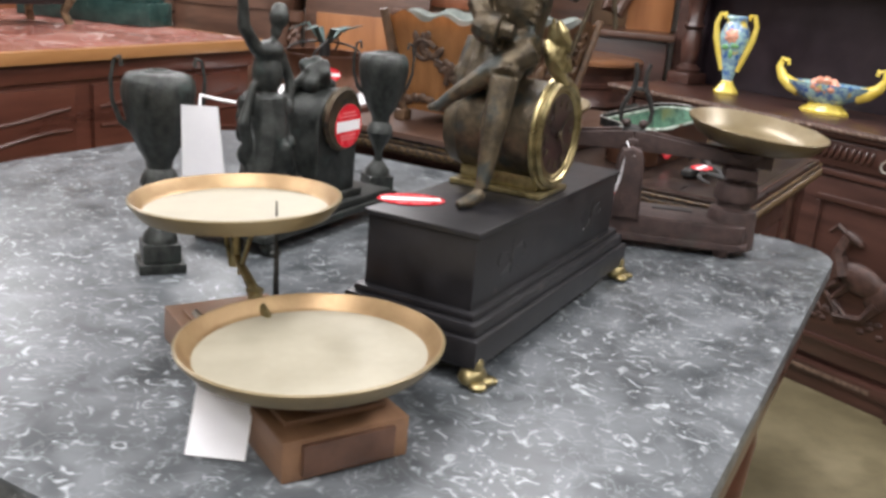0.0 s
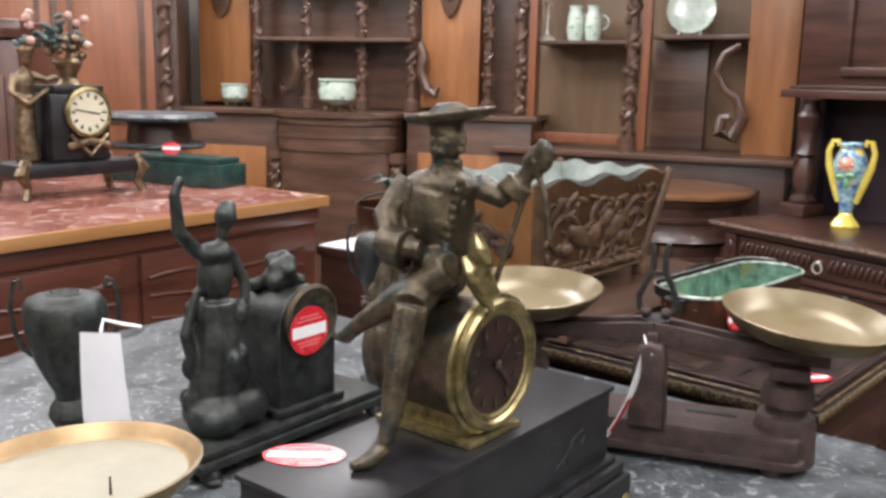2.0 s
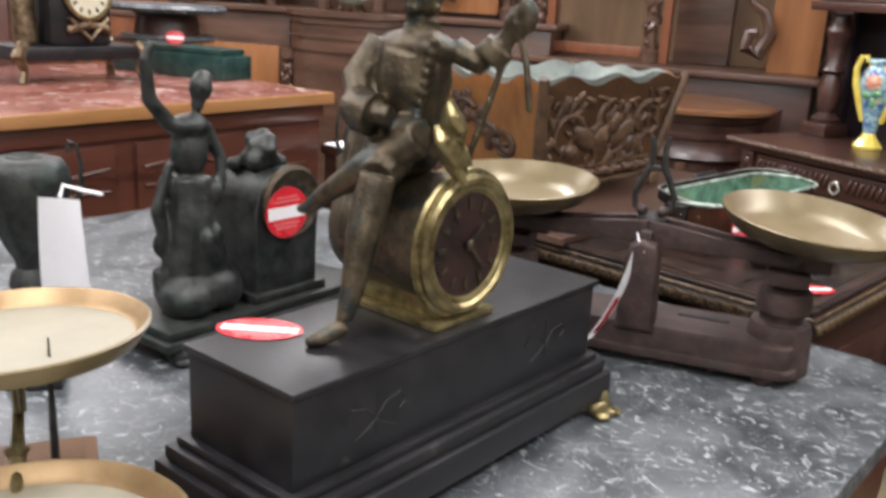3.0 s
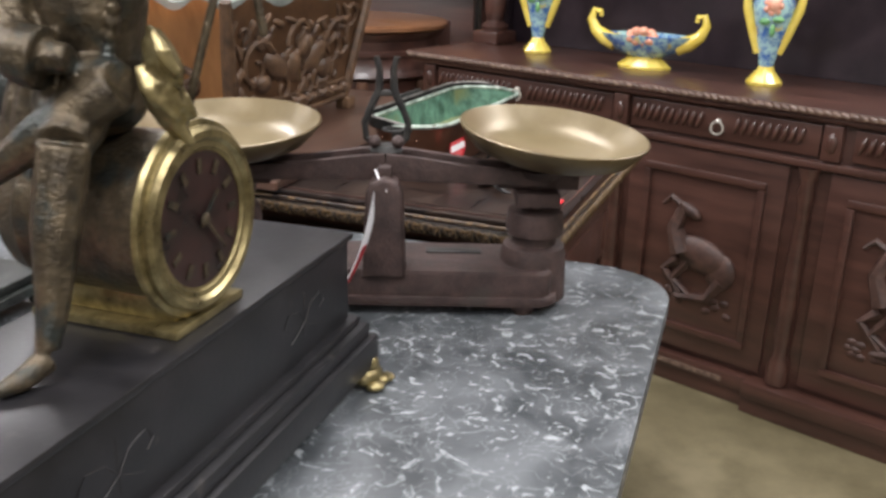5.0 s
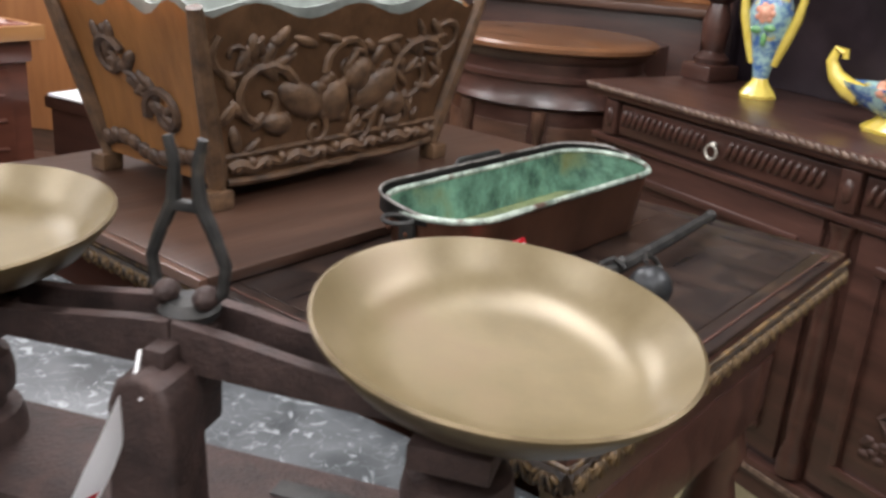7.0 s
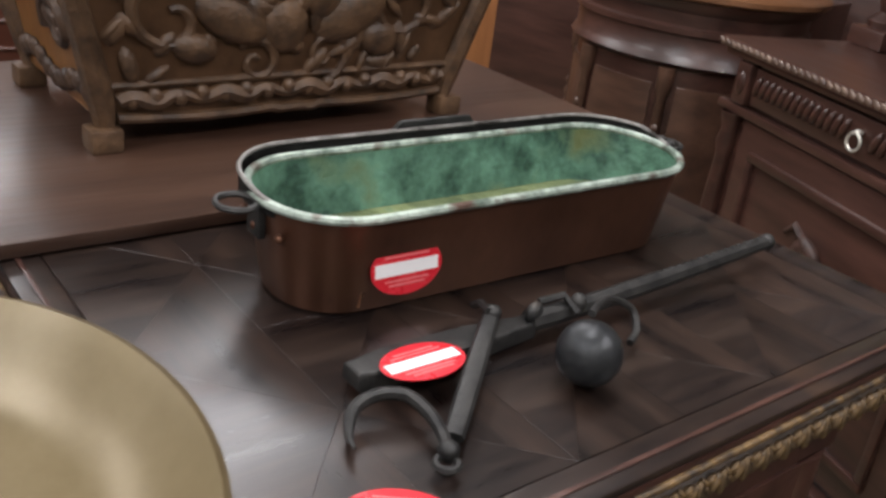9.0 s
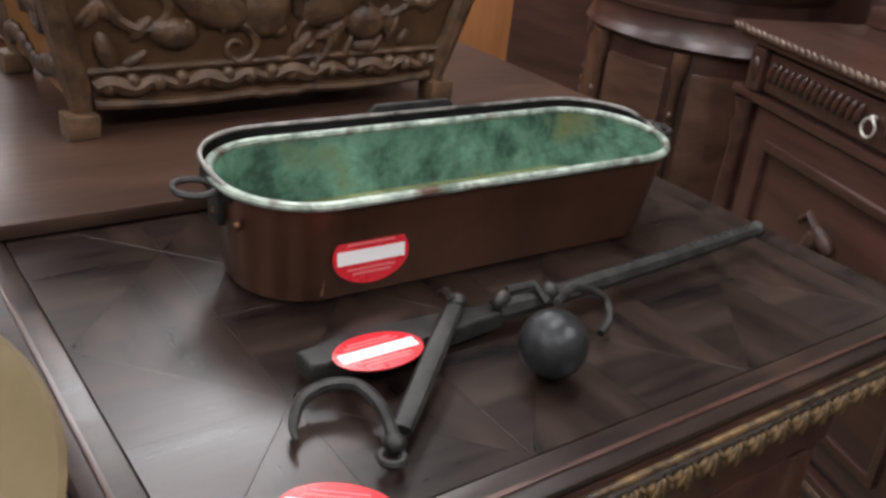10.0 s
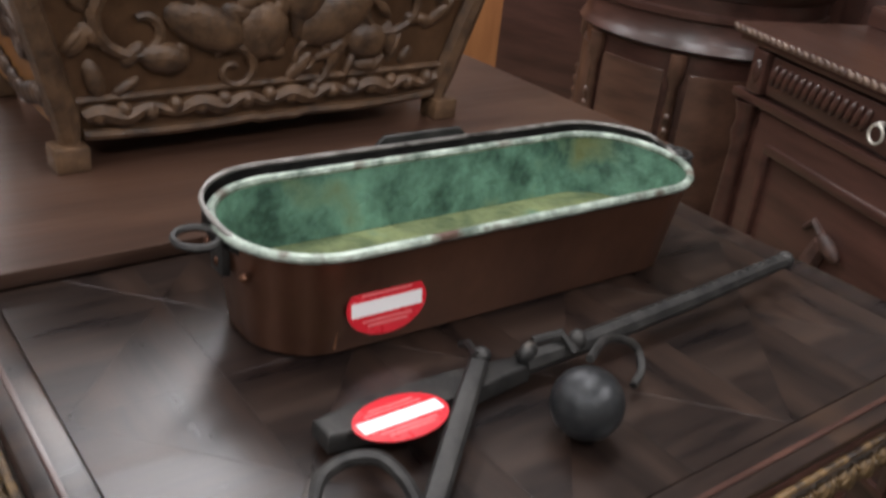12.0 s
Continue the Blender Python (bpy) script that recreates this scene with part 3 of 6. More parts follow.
def figural_clock():
    c = thing("figural_clock", pose(0.128, 1.520, TOP, 0, 0, -17), "dark patinated figural clock with a standing figure, on black base", "clock")
    b = box(-0.075, 0.075, -0.180, 0.190, 0.022, 0.034, 0.003)
    box(-0.068, 0.068, -0.172, 0.182, 0.034, 0.046, 0.004, b)
    part("base", b, SPELTER, c, "long black stepped base")
    for sx in (-1, 1):
        for sy in (-0.155, 0.165):
            f = blob(0, 0, 0.012, 0.014, 0.014, 0.012)
            blob(0.008 * sx, 0, 0.006, 0.012, 0.012, 0.006, f)
            part("foot", f, SPELTER, c, at=pose(0.062 * sx, sy, 0))
    # arched case, dial facing +x
    out = [(-0.056, 0.0)] + [(0.056 * math.cos(radians(a)), 0.122 + 0.056 * math.sin(radians(a))) for a in range(180, -1, -12)] + [(0.056, 0.0)]
    b = slab(out, -0.045, 0.045, 0.005)
    b.transform(pose(0, 0.040, 0.052) @ Matrix(((0, 0, 1, 0), (1, 0, 0, 0), (0, 1, 0, 0), (0, 0, 0, 1))))
    box(-0.055, 0.055, -0.026, 0.106, 0.046, 0.058, 0.003, b)
    part("case", b, SPELTER, c)
    turn = pose(0.045, 0.040, 0.182, 0, 90, 0)
    part("bezel", lathe([(0.042, 0), (0.050, 0.002), (0.052, 0.008), (0.046, 0.012), (0.042, 0.010), (0, 0.006)], 40, m=turn), BRONZE, c, "worn bronze dial ring")
    b = None
    rnd = random.Random(2)
    for i in range(26):
        a = rnd.uniform(0, math.pi)
        k = rnd.uniform(0, 1)
        b = blob(rnd.uniform(-0.028, 0.028), 0.030 + 0.030 * math.cos(a) * k, 0.226 + 0.055 * (1 - k) * rnd.random(), 0.013, 0.012, 0.012, b, seg=8)
    remesh(part("crest", b, SPELTER, c, "flower and rock crest"), 0.004)
    remesh(part("figure", standing_figure(), SPELTER, c, "dark standing figure with a raised arm", at=pose(0.0, -0.092, 0.044)), 0.0032)
    return c


figural_clock()


def urn(x, y, turn):
    u = thing("urn", pose(x, y, TOP, 0, 0, turn) @ Matrix.Diagonal((0.74, 0.74, 1, 1)), "dark patinated garniture urn with two scroll handles", "urn", "garniture urns")
    b = box(-0.042, 0.042, -0.042, 0.042, 0, 0.014, 0.003)
    box(-0.034, 0.034, -0.034, 0.034, 0.014, 0.040, 0.004, b)
    lathe([(0, 0.04), (0.032, 0.04), (0.030, 0.05), (0.014, 0.066), (0, 0.066)], 20, into=b)
    part("foot", b, SPELTER, u)
    prof = [(0, 0.060), (0.013, 0.062), (0.010, 0.078), (0.012, 0.090), (0.026, 0.108), (0.034, 0.122), (0.030, 0.134), (0.022, 0.142), (0.024, 0.152), (0.036, 0.168), (0.050, 0.192), (0.060, 0.222), (0.064, 0.244), (0.061, 0.258), (0.054, 0.266), (0.030, 0.270), (0.016, 0.266), (0.010, 0.258), (0, 0.258)]
    part("body", lathe(prof, 40, ripple=0.026, lobes=10), SPELTER, u)
    part("mouth_ring", lathe([(0.016, 0.266), (0.022, 0.272), (0.026, 0.271), (0.028, 0.268)], 24), SPELTER, u)
    for s in (-1, 1):
        pts = [(s * 0.050, 0, 0.196), (s * 0.066, 0, 0.206), (s * 0.078, 0, 0.232), (s * 0.080, 0, 0.260), (s * 0.074, 0, 0.284), (s * 0.064, 0, 0.288), (s * 0.062, 0, 0.276)]
        part("handle", tube(pts, [0.004, 0.0045, 0.004, 0.0035, 0.003, 0.003, 0.004], 8), SPELTER, u, "thin curled scroll handle")
    return u


urn(0.030, 1.236, 35)
urn(0.190, 1.790, 35)

# paper tag tied to the urn's handle
t = thing("paper_tag", pose(0.094, 1.222, TOP + 0.235, 0, 0, 20), "white paper tag hanging from the urn's handle", "tag")
b = bmesh.new()
for i in range(9):
    k = i / 8
    w = 0.023 + 0.006 * k
    o = 0.010 * math.sin(2.2 * k) + 0.006
    for sx in (-1, 1):
        b.verts.new((sx * w + 0.010 * k, -o, -0.135 * k))
b.verts.ensure_lookup_table()
for i in range(8):
    b.faces.new((b.verts[2 * i], b.verts[2 * i + 1], b.verts[2 * i + 3], b.verts[2 * i + 2]))
bmesh.ops.solidify(b, geom=b.faces[:], thickness=0.0008)
part("paper", b, WHITE, t)
part("wire", tube([(0, -0.004, 0.0), (0.0, 0.006, 0.012), (0.022, 0.004, 0.008), (0.045, 0.0, 0.006)], 0.0022, 6), WHITE, t, "white twisted tie")


# ---- small brass balance on a wooden box ----
def shallow_pan(r, depth, floor_r):
    """Rim ring wall and flat floor of a scale pan, rim at z = 0."""
    wall = [(r, 0.0), (r + 0.0025, -0.001), (r + 0.002, -0.004), (floor_r + 0.004, -depth - 0.002), (floor_r * 0.4, -depth - 0.004), (0, -depth - 0.004)]
    inner = [(0, -depth - 0.001), (floor_r * 0.5, -depth - 0.0008), (floor_r, -depth + 0.001), (floor_r + 0.4 * (r - floor_r), -depth * 0.75), (r - 0.002, -0.001), (r, 0.0)]
    return wall, inner


def box_scale():
    s = thing("counter_balance", pose(0.302, 0.946, TOP, 0, 0, -46.4), "small brass balance with two dished pans on a wooden box", "scale")
    b = box(-0.16, 0.178, -0.062, 0.062, 0.0, 0.040, 0.003)
    box(-0.13, 0.155, -0.050, 0.050, 0.0402, 0.046, 0.002, b)
    part("box", b, PALE_WOOD, s, "light brown wooden box base")
    part("drawer_front", box(0.1782, 0.184, -0.045, 0.045, 0.006, 0.036, 0.002), WALNUT, s, "brown drawer end")
    part("turned_disc", lathe([(0, 0.0462), (0.034, 0.0462), (0.034, 0.050), (0.026, 0.053), (0, 0.053)], 28, m=pose(0.12, 0, 0)), WALNUT, s, "round turned wooden disc")
    b = lathe([(0, 0.0462), (0.020, 0.0462), (0.016, 0.052), (0.008, 0.058), (0.007, 0.085), (0.010, 0.092), (0, 0.094)], 16, m=pose(-0.045, 0, 0))
    part("pillar", b, BRASS, s)
    b = tube([(-0.11, 0, 0.115), (-0.045, 0, 0.090), (0.0, 0, 0.068), (0.098, 0, 0.058)], [0.004, 0.006, 0.005, 0.004], 8)
    part("beam", b, BRASS, s)
    part("pointer", tube([(-0.054, 0.028, 0.05), (-0.056, 0.028, 0.12), (-0.060, 0.028, 0.182)], [0.004, 0.003, 0.0008], 8), BLACK_IRON, s, "thin dark pointer")
    for x, zz, rr in ((-0.102, 0.180, 0.110), (0.095, 0.094, 0.122)):
        wall, inner = shallow_pan(rr, 0.016, rr * 0.89)
        p = part("pan", lathe(wall, 56), PAN_BRASS, s, "dull brass pan", at=pose(x, 0.0, zz, 2, -2, 0))
        part("pan_floor", lathe(inner[:3], 56), PAN_WHITE, p, "pale worn pan floor")
        part("pan_wall", lathe(inner[2:], 56), PAN_RIM, p, "copper-coloured inner wall")
        b = tube([(x, 0, zz - 0.020), (x, 0, 0.0465 if zz < 0.15 else 0.10)], 0.006, 8)
        tube([(x - 0.05, 0, zz - 0.022), (x + 0.05, 0, zz - 0.022)], 0.0035, 6, b)
        tube([(x, -0.05, zz - 0.022), (x, 0.05, zz - 0.022)], 0.0035, 6, b)
        if zz > 0.15:
            for k in (-1, 1):
                tube([(x + 0.05 * k, 0, zz - 0.022), (x + 0.012 * k, 0, zz - 0.085)], 0.003, 6, b)
        part("pan_bracket", b, BRASS, s, "brass cross bracket")
    b = tube([(-0.10, -0.045, 0.050), (-0.085, -0.05, 0.058), (-0.075, -0.045, 0.050)], 0.004, 6)
    tube([(-0.03, -0.048, 0.05), (-0.03, -0.06, 0.066), (-0.02, -0.066, 0.05)], 0.004, 6, b)
    part("latch", b, STEEL, s, "small bright metal catches")
    return s


box_scale()
t = solo("price_card", box(-0.026, 0.026, -0.0007, 0.0007, 0.0, 0.085), WHITE, pose(0.312, 0.792, TOP + 0.004, -38, 8, 20), "white price card leaning on the wooden box", "tag")


# ---- cast iron shop scale ----
def pan_height(k):
    """Height of the dished pan's inside at k of its radius."""
    steps = ((0, -0.031), (0.55, -0.0305), (0.70, -0.0285), (0.79, -0.0235), (0.87, -0.016), (0.94, -0.007), (1, 0))
    for (a, h), (b, g) in zip(steps, steps[1:]):
        if k <= b:
            return h + (g - h) * (k - a) / (b - a)
    return 0.0


def iron_scale():
    s = thing("roberval_scale", pose(0.655, 1.706, TOP, 0, 0, 1), "rusty cast iron counter scale with two brass pans", "scale")
    b = slab(rounded(0.205, 0.052, 0.02), 0.016, 0.058, 0.006)
    slab([(x * 1.03, y * 1.08) for x, y in rounded(0.205, 0.052, 0.02)], 0.014, 0.026, 0.003, b)
    part("base", b, IRON, s, "long rusty iron base")
    # thin dark plate drawn in place of the slot's shaded opening
    part("slot_plate", box(0.05, 0.12, 0.012, 0.030, 0.0582, 0.0602, 0.001), BLACK_IRON, s, "dark plate standing in for the shaded slot in the base")
    for sx in (-1, 1):
        for sy in (-1, 1):
            part("foot", lathe([(0, 0), (0.012, 0), (0.015, 0.006), (0.013, 0.016), (0, 0.016)], 14, m=pose(0.17 * sx, 0.036 * sy, 0)), IRON, s)
    for x, rest in ((-0.189, 0.188), (0.184, 0.178)):
        b = lathe([(0, 0.012), (0.043, 0.012), (0.041, 0.066), (0.038, 0.078), (0.028, 0.081), (0.028, 0.092), (0.035, 0.094), (0.036, 0.106), (0.033, 0.122), (0.020, 0.124), (0, 0.124)], 28, m=pose(x, 0, 0))
        part("end_post", b, IRON, s)
        b = box(x - 0.050, x + 0.050, -0.010, 0.010, 0.150, 0.172, 0.003)
        lathe([(0, 0.124), (0.012, 0.124), (0.012, 0.155), (0.03, rest - 0.010), (0.034, rest - 0.002), (0, rest)], 20, into=b, m=pose(x, 0, 0))
        box(x - 0.026, x + 0.026, -0.030, 0.030, 0.132, 0.150, 0.003, b)
        part("pan_carrier", b, IRON, s)
    b = slab([(-0.026, 0.050), (0.026, 0.050), (0.022, 0.150), (0.016, 0.166), (0.0, 0.173), (-0.016, 0.166), (-0.022, 0.150)], 0.020, 0.060, 0.005)
    b.transform(Matrix(((1, 0, 0, 0), (0, 0, -1, 0), (0, 1, 0, 0), (0, 0, 0, 1))))
    part("pillar", b, IRON, s, "arched iron pillar")
    b = box(-0.008, 0.008, -0.042, 0.006, 0.168, 0.182, 0.003)
    box(-0.014, 0.014, -0.016, 0.016, 0.110, 0.180, 0.004, b)
    part("pivot_bridge", b, IRON, s, "iron bridge from pillar to pivot")
    for y in (-0.020, 0.020):
        for k in (-1, 1):
            b = join(None, slab([(0.0, -0.014), (0.03, -0.013), (0.19, -0.009), (0.20, 0.0), (0.19, 0.009), (0.10, 0.010), (0.03, 0.016), (0.0, 0.018)], -0.005, 0.005, 0.002), pose(0, y, 0.176, 0, 3.0 * k if k > 0 else 2.5, 0 if k > 0 else 180) @ pose(0, 0, 0, 90, 0, 0))
            part("beam_arm", b, IRON, s, "flat iron beam arm")
    b = None
    for k in (-1, 1):
        b = tube([(0.010 * k, 0, 0.196), (0.024 * k, 0, 0.208), (0.026 * k, 0, 0.226), (0.018 * k, 0, 0.246), (0.009 * k, 0, 0.264), (0.008 * k, 0, 0.288), (0.012 * k, 0, 0.304)], [0.004, 0.0042, 0.0042, 0.0045, 0.005, 0.004, 0.0035], 8, b)
    lathe([(0, 0), (0.018, 0), (0.020, 0.006), (0.014, 0.012), (0, 0.012)], 16, into=b, m=pose(0, 0, 0.188))
    box(-0.013, 0.013, -0.004, 0.004, 0.258, 0.265, 0.002, b)
    part("indicator_fork", b, BLACK_IRON, s, "thin open iron fork over the pivot")
    b = blob(0.014, -0.004, 0.204, 0.008, 0.010, 0.008)
    blob(-0.014, -0.004, 0.204, 0.008, 0.010, 0.008, b)
    part("pivot", b, IRON, s, "worn iron pivots")
    for x, tip, r, up in ((-0.195, -1, 0.115, 0.225), (0.203, 5, 0.1135, 0.2205)):
        wall, inner = shallow_pan(r, 0.030, 0.075)
        prof = wall[:3] + [(0.098, -0.025), (0.075, -0.034), (0, -0.035)]
        inn = [(r * k, h) for k, h in ((0, -0.031), (0.55, -0.0305), (0.70, -0.0285), (0.79, -0.0235), (0.87, -0.016), (0.94, -0.007), (1, 0))]
        p = part("pan", lathe(prof, 64), PAN_UNDER, s, "dished brass pan", at=pose(x, 0.012 if tip > 0 else 0.0, up, 3.4, tip, 0))
        part("pan_inside", lathe(inn, 64), PAN_BRASS, p, "dull gold dished inside")
        if tip < 0:
            b = None
            for pts in ([(-0.056, -0.058), (-0.036, -0.052), (-0.054, -0.084), (-0.026, -0.074)], [(-0.012, -0.040), (-0.008, -0.062), (0.012, -0.052)], [(0.014, -0.038), (0.002, -0.078)], [(0.004, -0.022), (0.012, -0.028)], [(0.022, -0.020), (0.036, -0.004), (0.052, -0.006), (0.050, -0.020), (0.032, -0.030), (0.022, -0.020)]):
                line = [Vector((*p, 0)).lerp(Vector((*q, 0)), f / 6) for p, q in zip(pts, pts[1:]) for f in range(6)]
                b = tube([(q.x, q.y, 0.0006 + pan_height(q.length / r)) for q in line], 0.0014, 5, b)
            part("chalk_mark", b, BAR, p, "white chalk scribble")
    return s


iron_scale()
t = thing("paper_tag", pose(0.646, 1.650, 1.044, 0, 0, 74), "curled white and red paper tag tied to the iron scale", "tag")
for nm, mtl, o, s0, s1 in (("paper", WHITE, 0.0, 0, 10), ("red_print", RED, -0.0012, 5, 9)):
    b = bmesh.new()
    for i in range(s0, s1 + 1):
        k = i / 10
        for sx in ((-1, 1) if nm == "paper" else (-0.7, 0.6)):
            b.verts.new((0.013 * sx * (0.4 + 0.6 * min(1, 3 * k)) - 0.058 * k, 0.030 * k - 0.012 * math.sin(2.8 * k) + o, -0.118 * k))
    b.verts.ensure_lookup_table()
    for i in range(s1 - s0):
        b.faces.new((b.verts[2 * i], b.verts[2 * i + 1], b.verts[2 * i + 3], b.verts[2 * i + 2]))
    bmesh.ops.solidify(b, geom=b.faces[:], thickness=0.0007)
    part(nm, b, mtl, t)
part("string", tube([(0.0, -0.014, 0.0), (0.004, -0.004, 0.010), (0.016, 0.006, 0.020)], 0.0012, 5), WHITE, t, "white string")


# ---- dark carved table ----
def carved_table():
    t = thing("carved_table", pose(0.884, 1.879, -0.021, 0, 0, -21.7), "dark oak table with parquetry top and carved edge", "table")
    W, L = 1.02, 0.715
    b = box(-W, 0, 0, L, 0.905, 0.9415, 0.004)
    part("top_frame", b, DARK_OAK, t)
    # veneer laid in triangles, the grain turning from piece to piece, inside a narrow border
    nx, ny = 8, 6
    cw, ch = (W - 0.066) / nx, (L - 0.066) / ny
    corners = ((0, 0), (cw, 0), (cw, ch), (0, ch))
    shapes = []
    for q, tri in enumerate(((0, 1, 2), (0, 2, 3), (0, 1, 3), (1, 2, 3))):
        bm = slab([corners[n] for n in tri], 0, 0.0068, 0.0002, seg=1)
        me = bpy.data.meshes.new("veneer_piece")
        bm.to_mesh(me)
        bm.free()
        me.materials.append((DARK_TOP, DARK_TOP_B)[q % 2])
        shapes.append(me)
    for i in range(nx):
        for j in range(ny):
            for q in ((0, 1), (2, 3))[(i + j) % 2]:
                ob = new("veneer_piece", shapes[q])
                ob.parent = t
                ob.matrix_basis = pose(-W + 0.033 + i * cw, 0.033 + j * ch, 0.9418 + 0.0001 * ((i * 7 + j * 3 + q) % 4))
    b = box(-W, 0.0, 0.0, 0.0325, 0.9417, 0.949, 0.0025)
    box(-W, 0, L - 0.0325, L, 0.9417, 0.949, 0.0025, b)
    box(-0.0325, 0, 0.0327, L - 0.0327, 0.9417, 0.949, 0.0025, b)
    box(-W, -W + 0.0325, 0.0327, L - 0.0327, 0.9417, 0.949, 0.0025, b)
    part("top_border", b, DARK_TOP, t)
    b = box(-W + 0.0, -0.014, 0.012, 0.016, 0.9492, 0.9508, 0.0006)
    box(-0.016, -0.012, 0.0165, L - 0.014, 0.9492, 0.9508, 0.0006, b)
    part("edge_bead", b, DARK_OAK, t, "thin raised bead")
    # carved leaf edge: overlapping slanted lobes over a round moulding
    for along in (0, 1):
        n = int((L if not along else W) / 0.026)
        if along:
            b = tube([(-W, 0.003, 0.922), (0.001, 0.003, 0.922)], 0.0115, 10)
        else:
            b = tube([(-0.003, -0.001, 0.922), (-0.003, L, 0.922)], 0.0115, 10)
        part("edge_moulding", b, EDGE_GROUND, t, "rounded edge moulding")
        # facing +x, the leaf's tip down
        leaf = blob(0.0035, 0, 0.0, 0.0042, 0.0030, 0.0105, None, None, 8)
        for k in (-1, 1):
            blob(0.002, 0.0055 * k, 0.0005, 0.0038, 0.0026, 0.0095, leaf, pose(0, 0, 0, 24 * k, 0, 0), 8)
            blob(0.001, 0.0090 * k, 0.0050, 0.0032, 0.0024, 0.0055, leaf, pose(0, 0, 0, 52 * k, 0, 0), 8)
            blob(0.0015, 0.0120 * k, -0.0050, 0.0026, 0.0016, 0.0050, leaf, pose(0, 0, 0, -10 * k, 0, 0), 6)
        me = mesh_of(leaf, "carved_leaf", TABLE_EDGE)
        spots = []
        for q in range(n):
            k, h = 0.014 + 0.026 * q, 0.0006 * math.sin(q * 1.9)
            spots.append(pose(-k, -0.0075, 0.923 + h, 0, 0, -90) if along else pose(0.0075, k, 0.923 + h))
        pieces("carved_leaf", me, t, spots)
        b = tube([(-W, -0.006, 0.9395), (0.006, -0.006, 0.9395)], 0.0028, 8) if along else tube([(0.006, -0.006, 0.9395), (0.006, L, 0.9395)], 0.0028, 8)
        part("edge_fillet", b, TABLE_EDGE, t, "thin rubbed fillet")
    b = box(-W + 0.05, -0.05, 0.05, L - 0.05, 0.80, 0.904, 0.004)
    box(-W + 0.05, -0.042, 0.042, L - 0.042, 0.885, 0.8985, 0.004, b)
    part("apron", b, DARK_OAK, t)
    for sx, sy in ((-0.09, 0.09), (-0.09, L - 0.09), (-W + 0.09, 0.09), (-W + 0.09, L - 0.09)):
        leg = [(0, 0.111), (0.040, 0.111), (0.044, 0.125), (0.030, 0.14), (0.034, 0.16), (0.050, 0.25), (0.058, 0.40), (0.046, 0.52), (0.028, 0.60), (0.040, 0.64), (0.030, 0.68), (0.046, 0.72), (0.046, 0.80), (0, 0.80)]
        part("leg", lathe(leg, 24, m=pose(sx, sy, 0)), DARK_OAK, t)
    b = box(-W + 0.06, -0.06, L / 2 - 0.03, L / 2 + 0.03, 0.14, 0.18, 0.005)
    for x in (-0.09, -W + 0.09):
        box(x - 0.03, x + 0.03, 0.10, L - 0.10, 0.142, 0.178, 0.005, b)
    part("stretcher", b, DARK_OAK, t)
    # drawer runner and slanting brace panel under the open side
    part("side_panel", box(-0.055, -0.048, 0.08, L - 0.08, 0.70, 0.80, 0.002), DARK_OAK, t)
    return t


DARK_TOP_B = mat("dark_veneer_cross", (0.008, 0.0055, 0.005), (0.036, 0.021, 0.015), 0.29, 0, 30, (0.12, 1, 1), 0.035, 9, 6, (0.40, 0.66), spot=(0.050, 0.027, 0.016), spot_scale=7, spot_at=0.56, vary=0.22)
carved_table()
DT = 0.928


# ---- table leaf and carved planter ----
leaf = thing("table_leaf", pose(0.461, 2.039, 0.9305, 0, 0, -22), "brown polished table leaf lying on the carved table", "board")
part("leaf_top", box(-0.55, 0.0, 0.0, 0.83, 0.0, 0.0135, 0.002), BOARD_WOOD, leaf)
part("leaf_edge", box(-0.55, 0.0, -0.012, -0.0002, -0.0005, 0.0130, 0.002), WALNUT, leaf, "brown edge lipping")
LEAF = 0.944


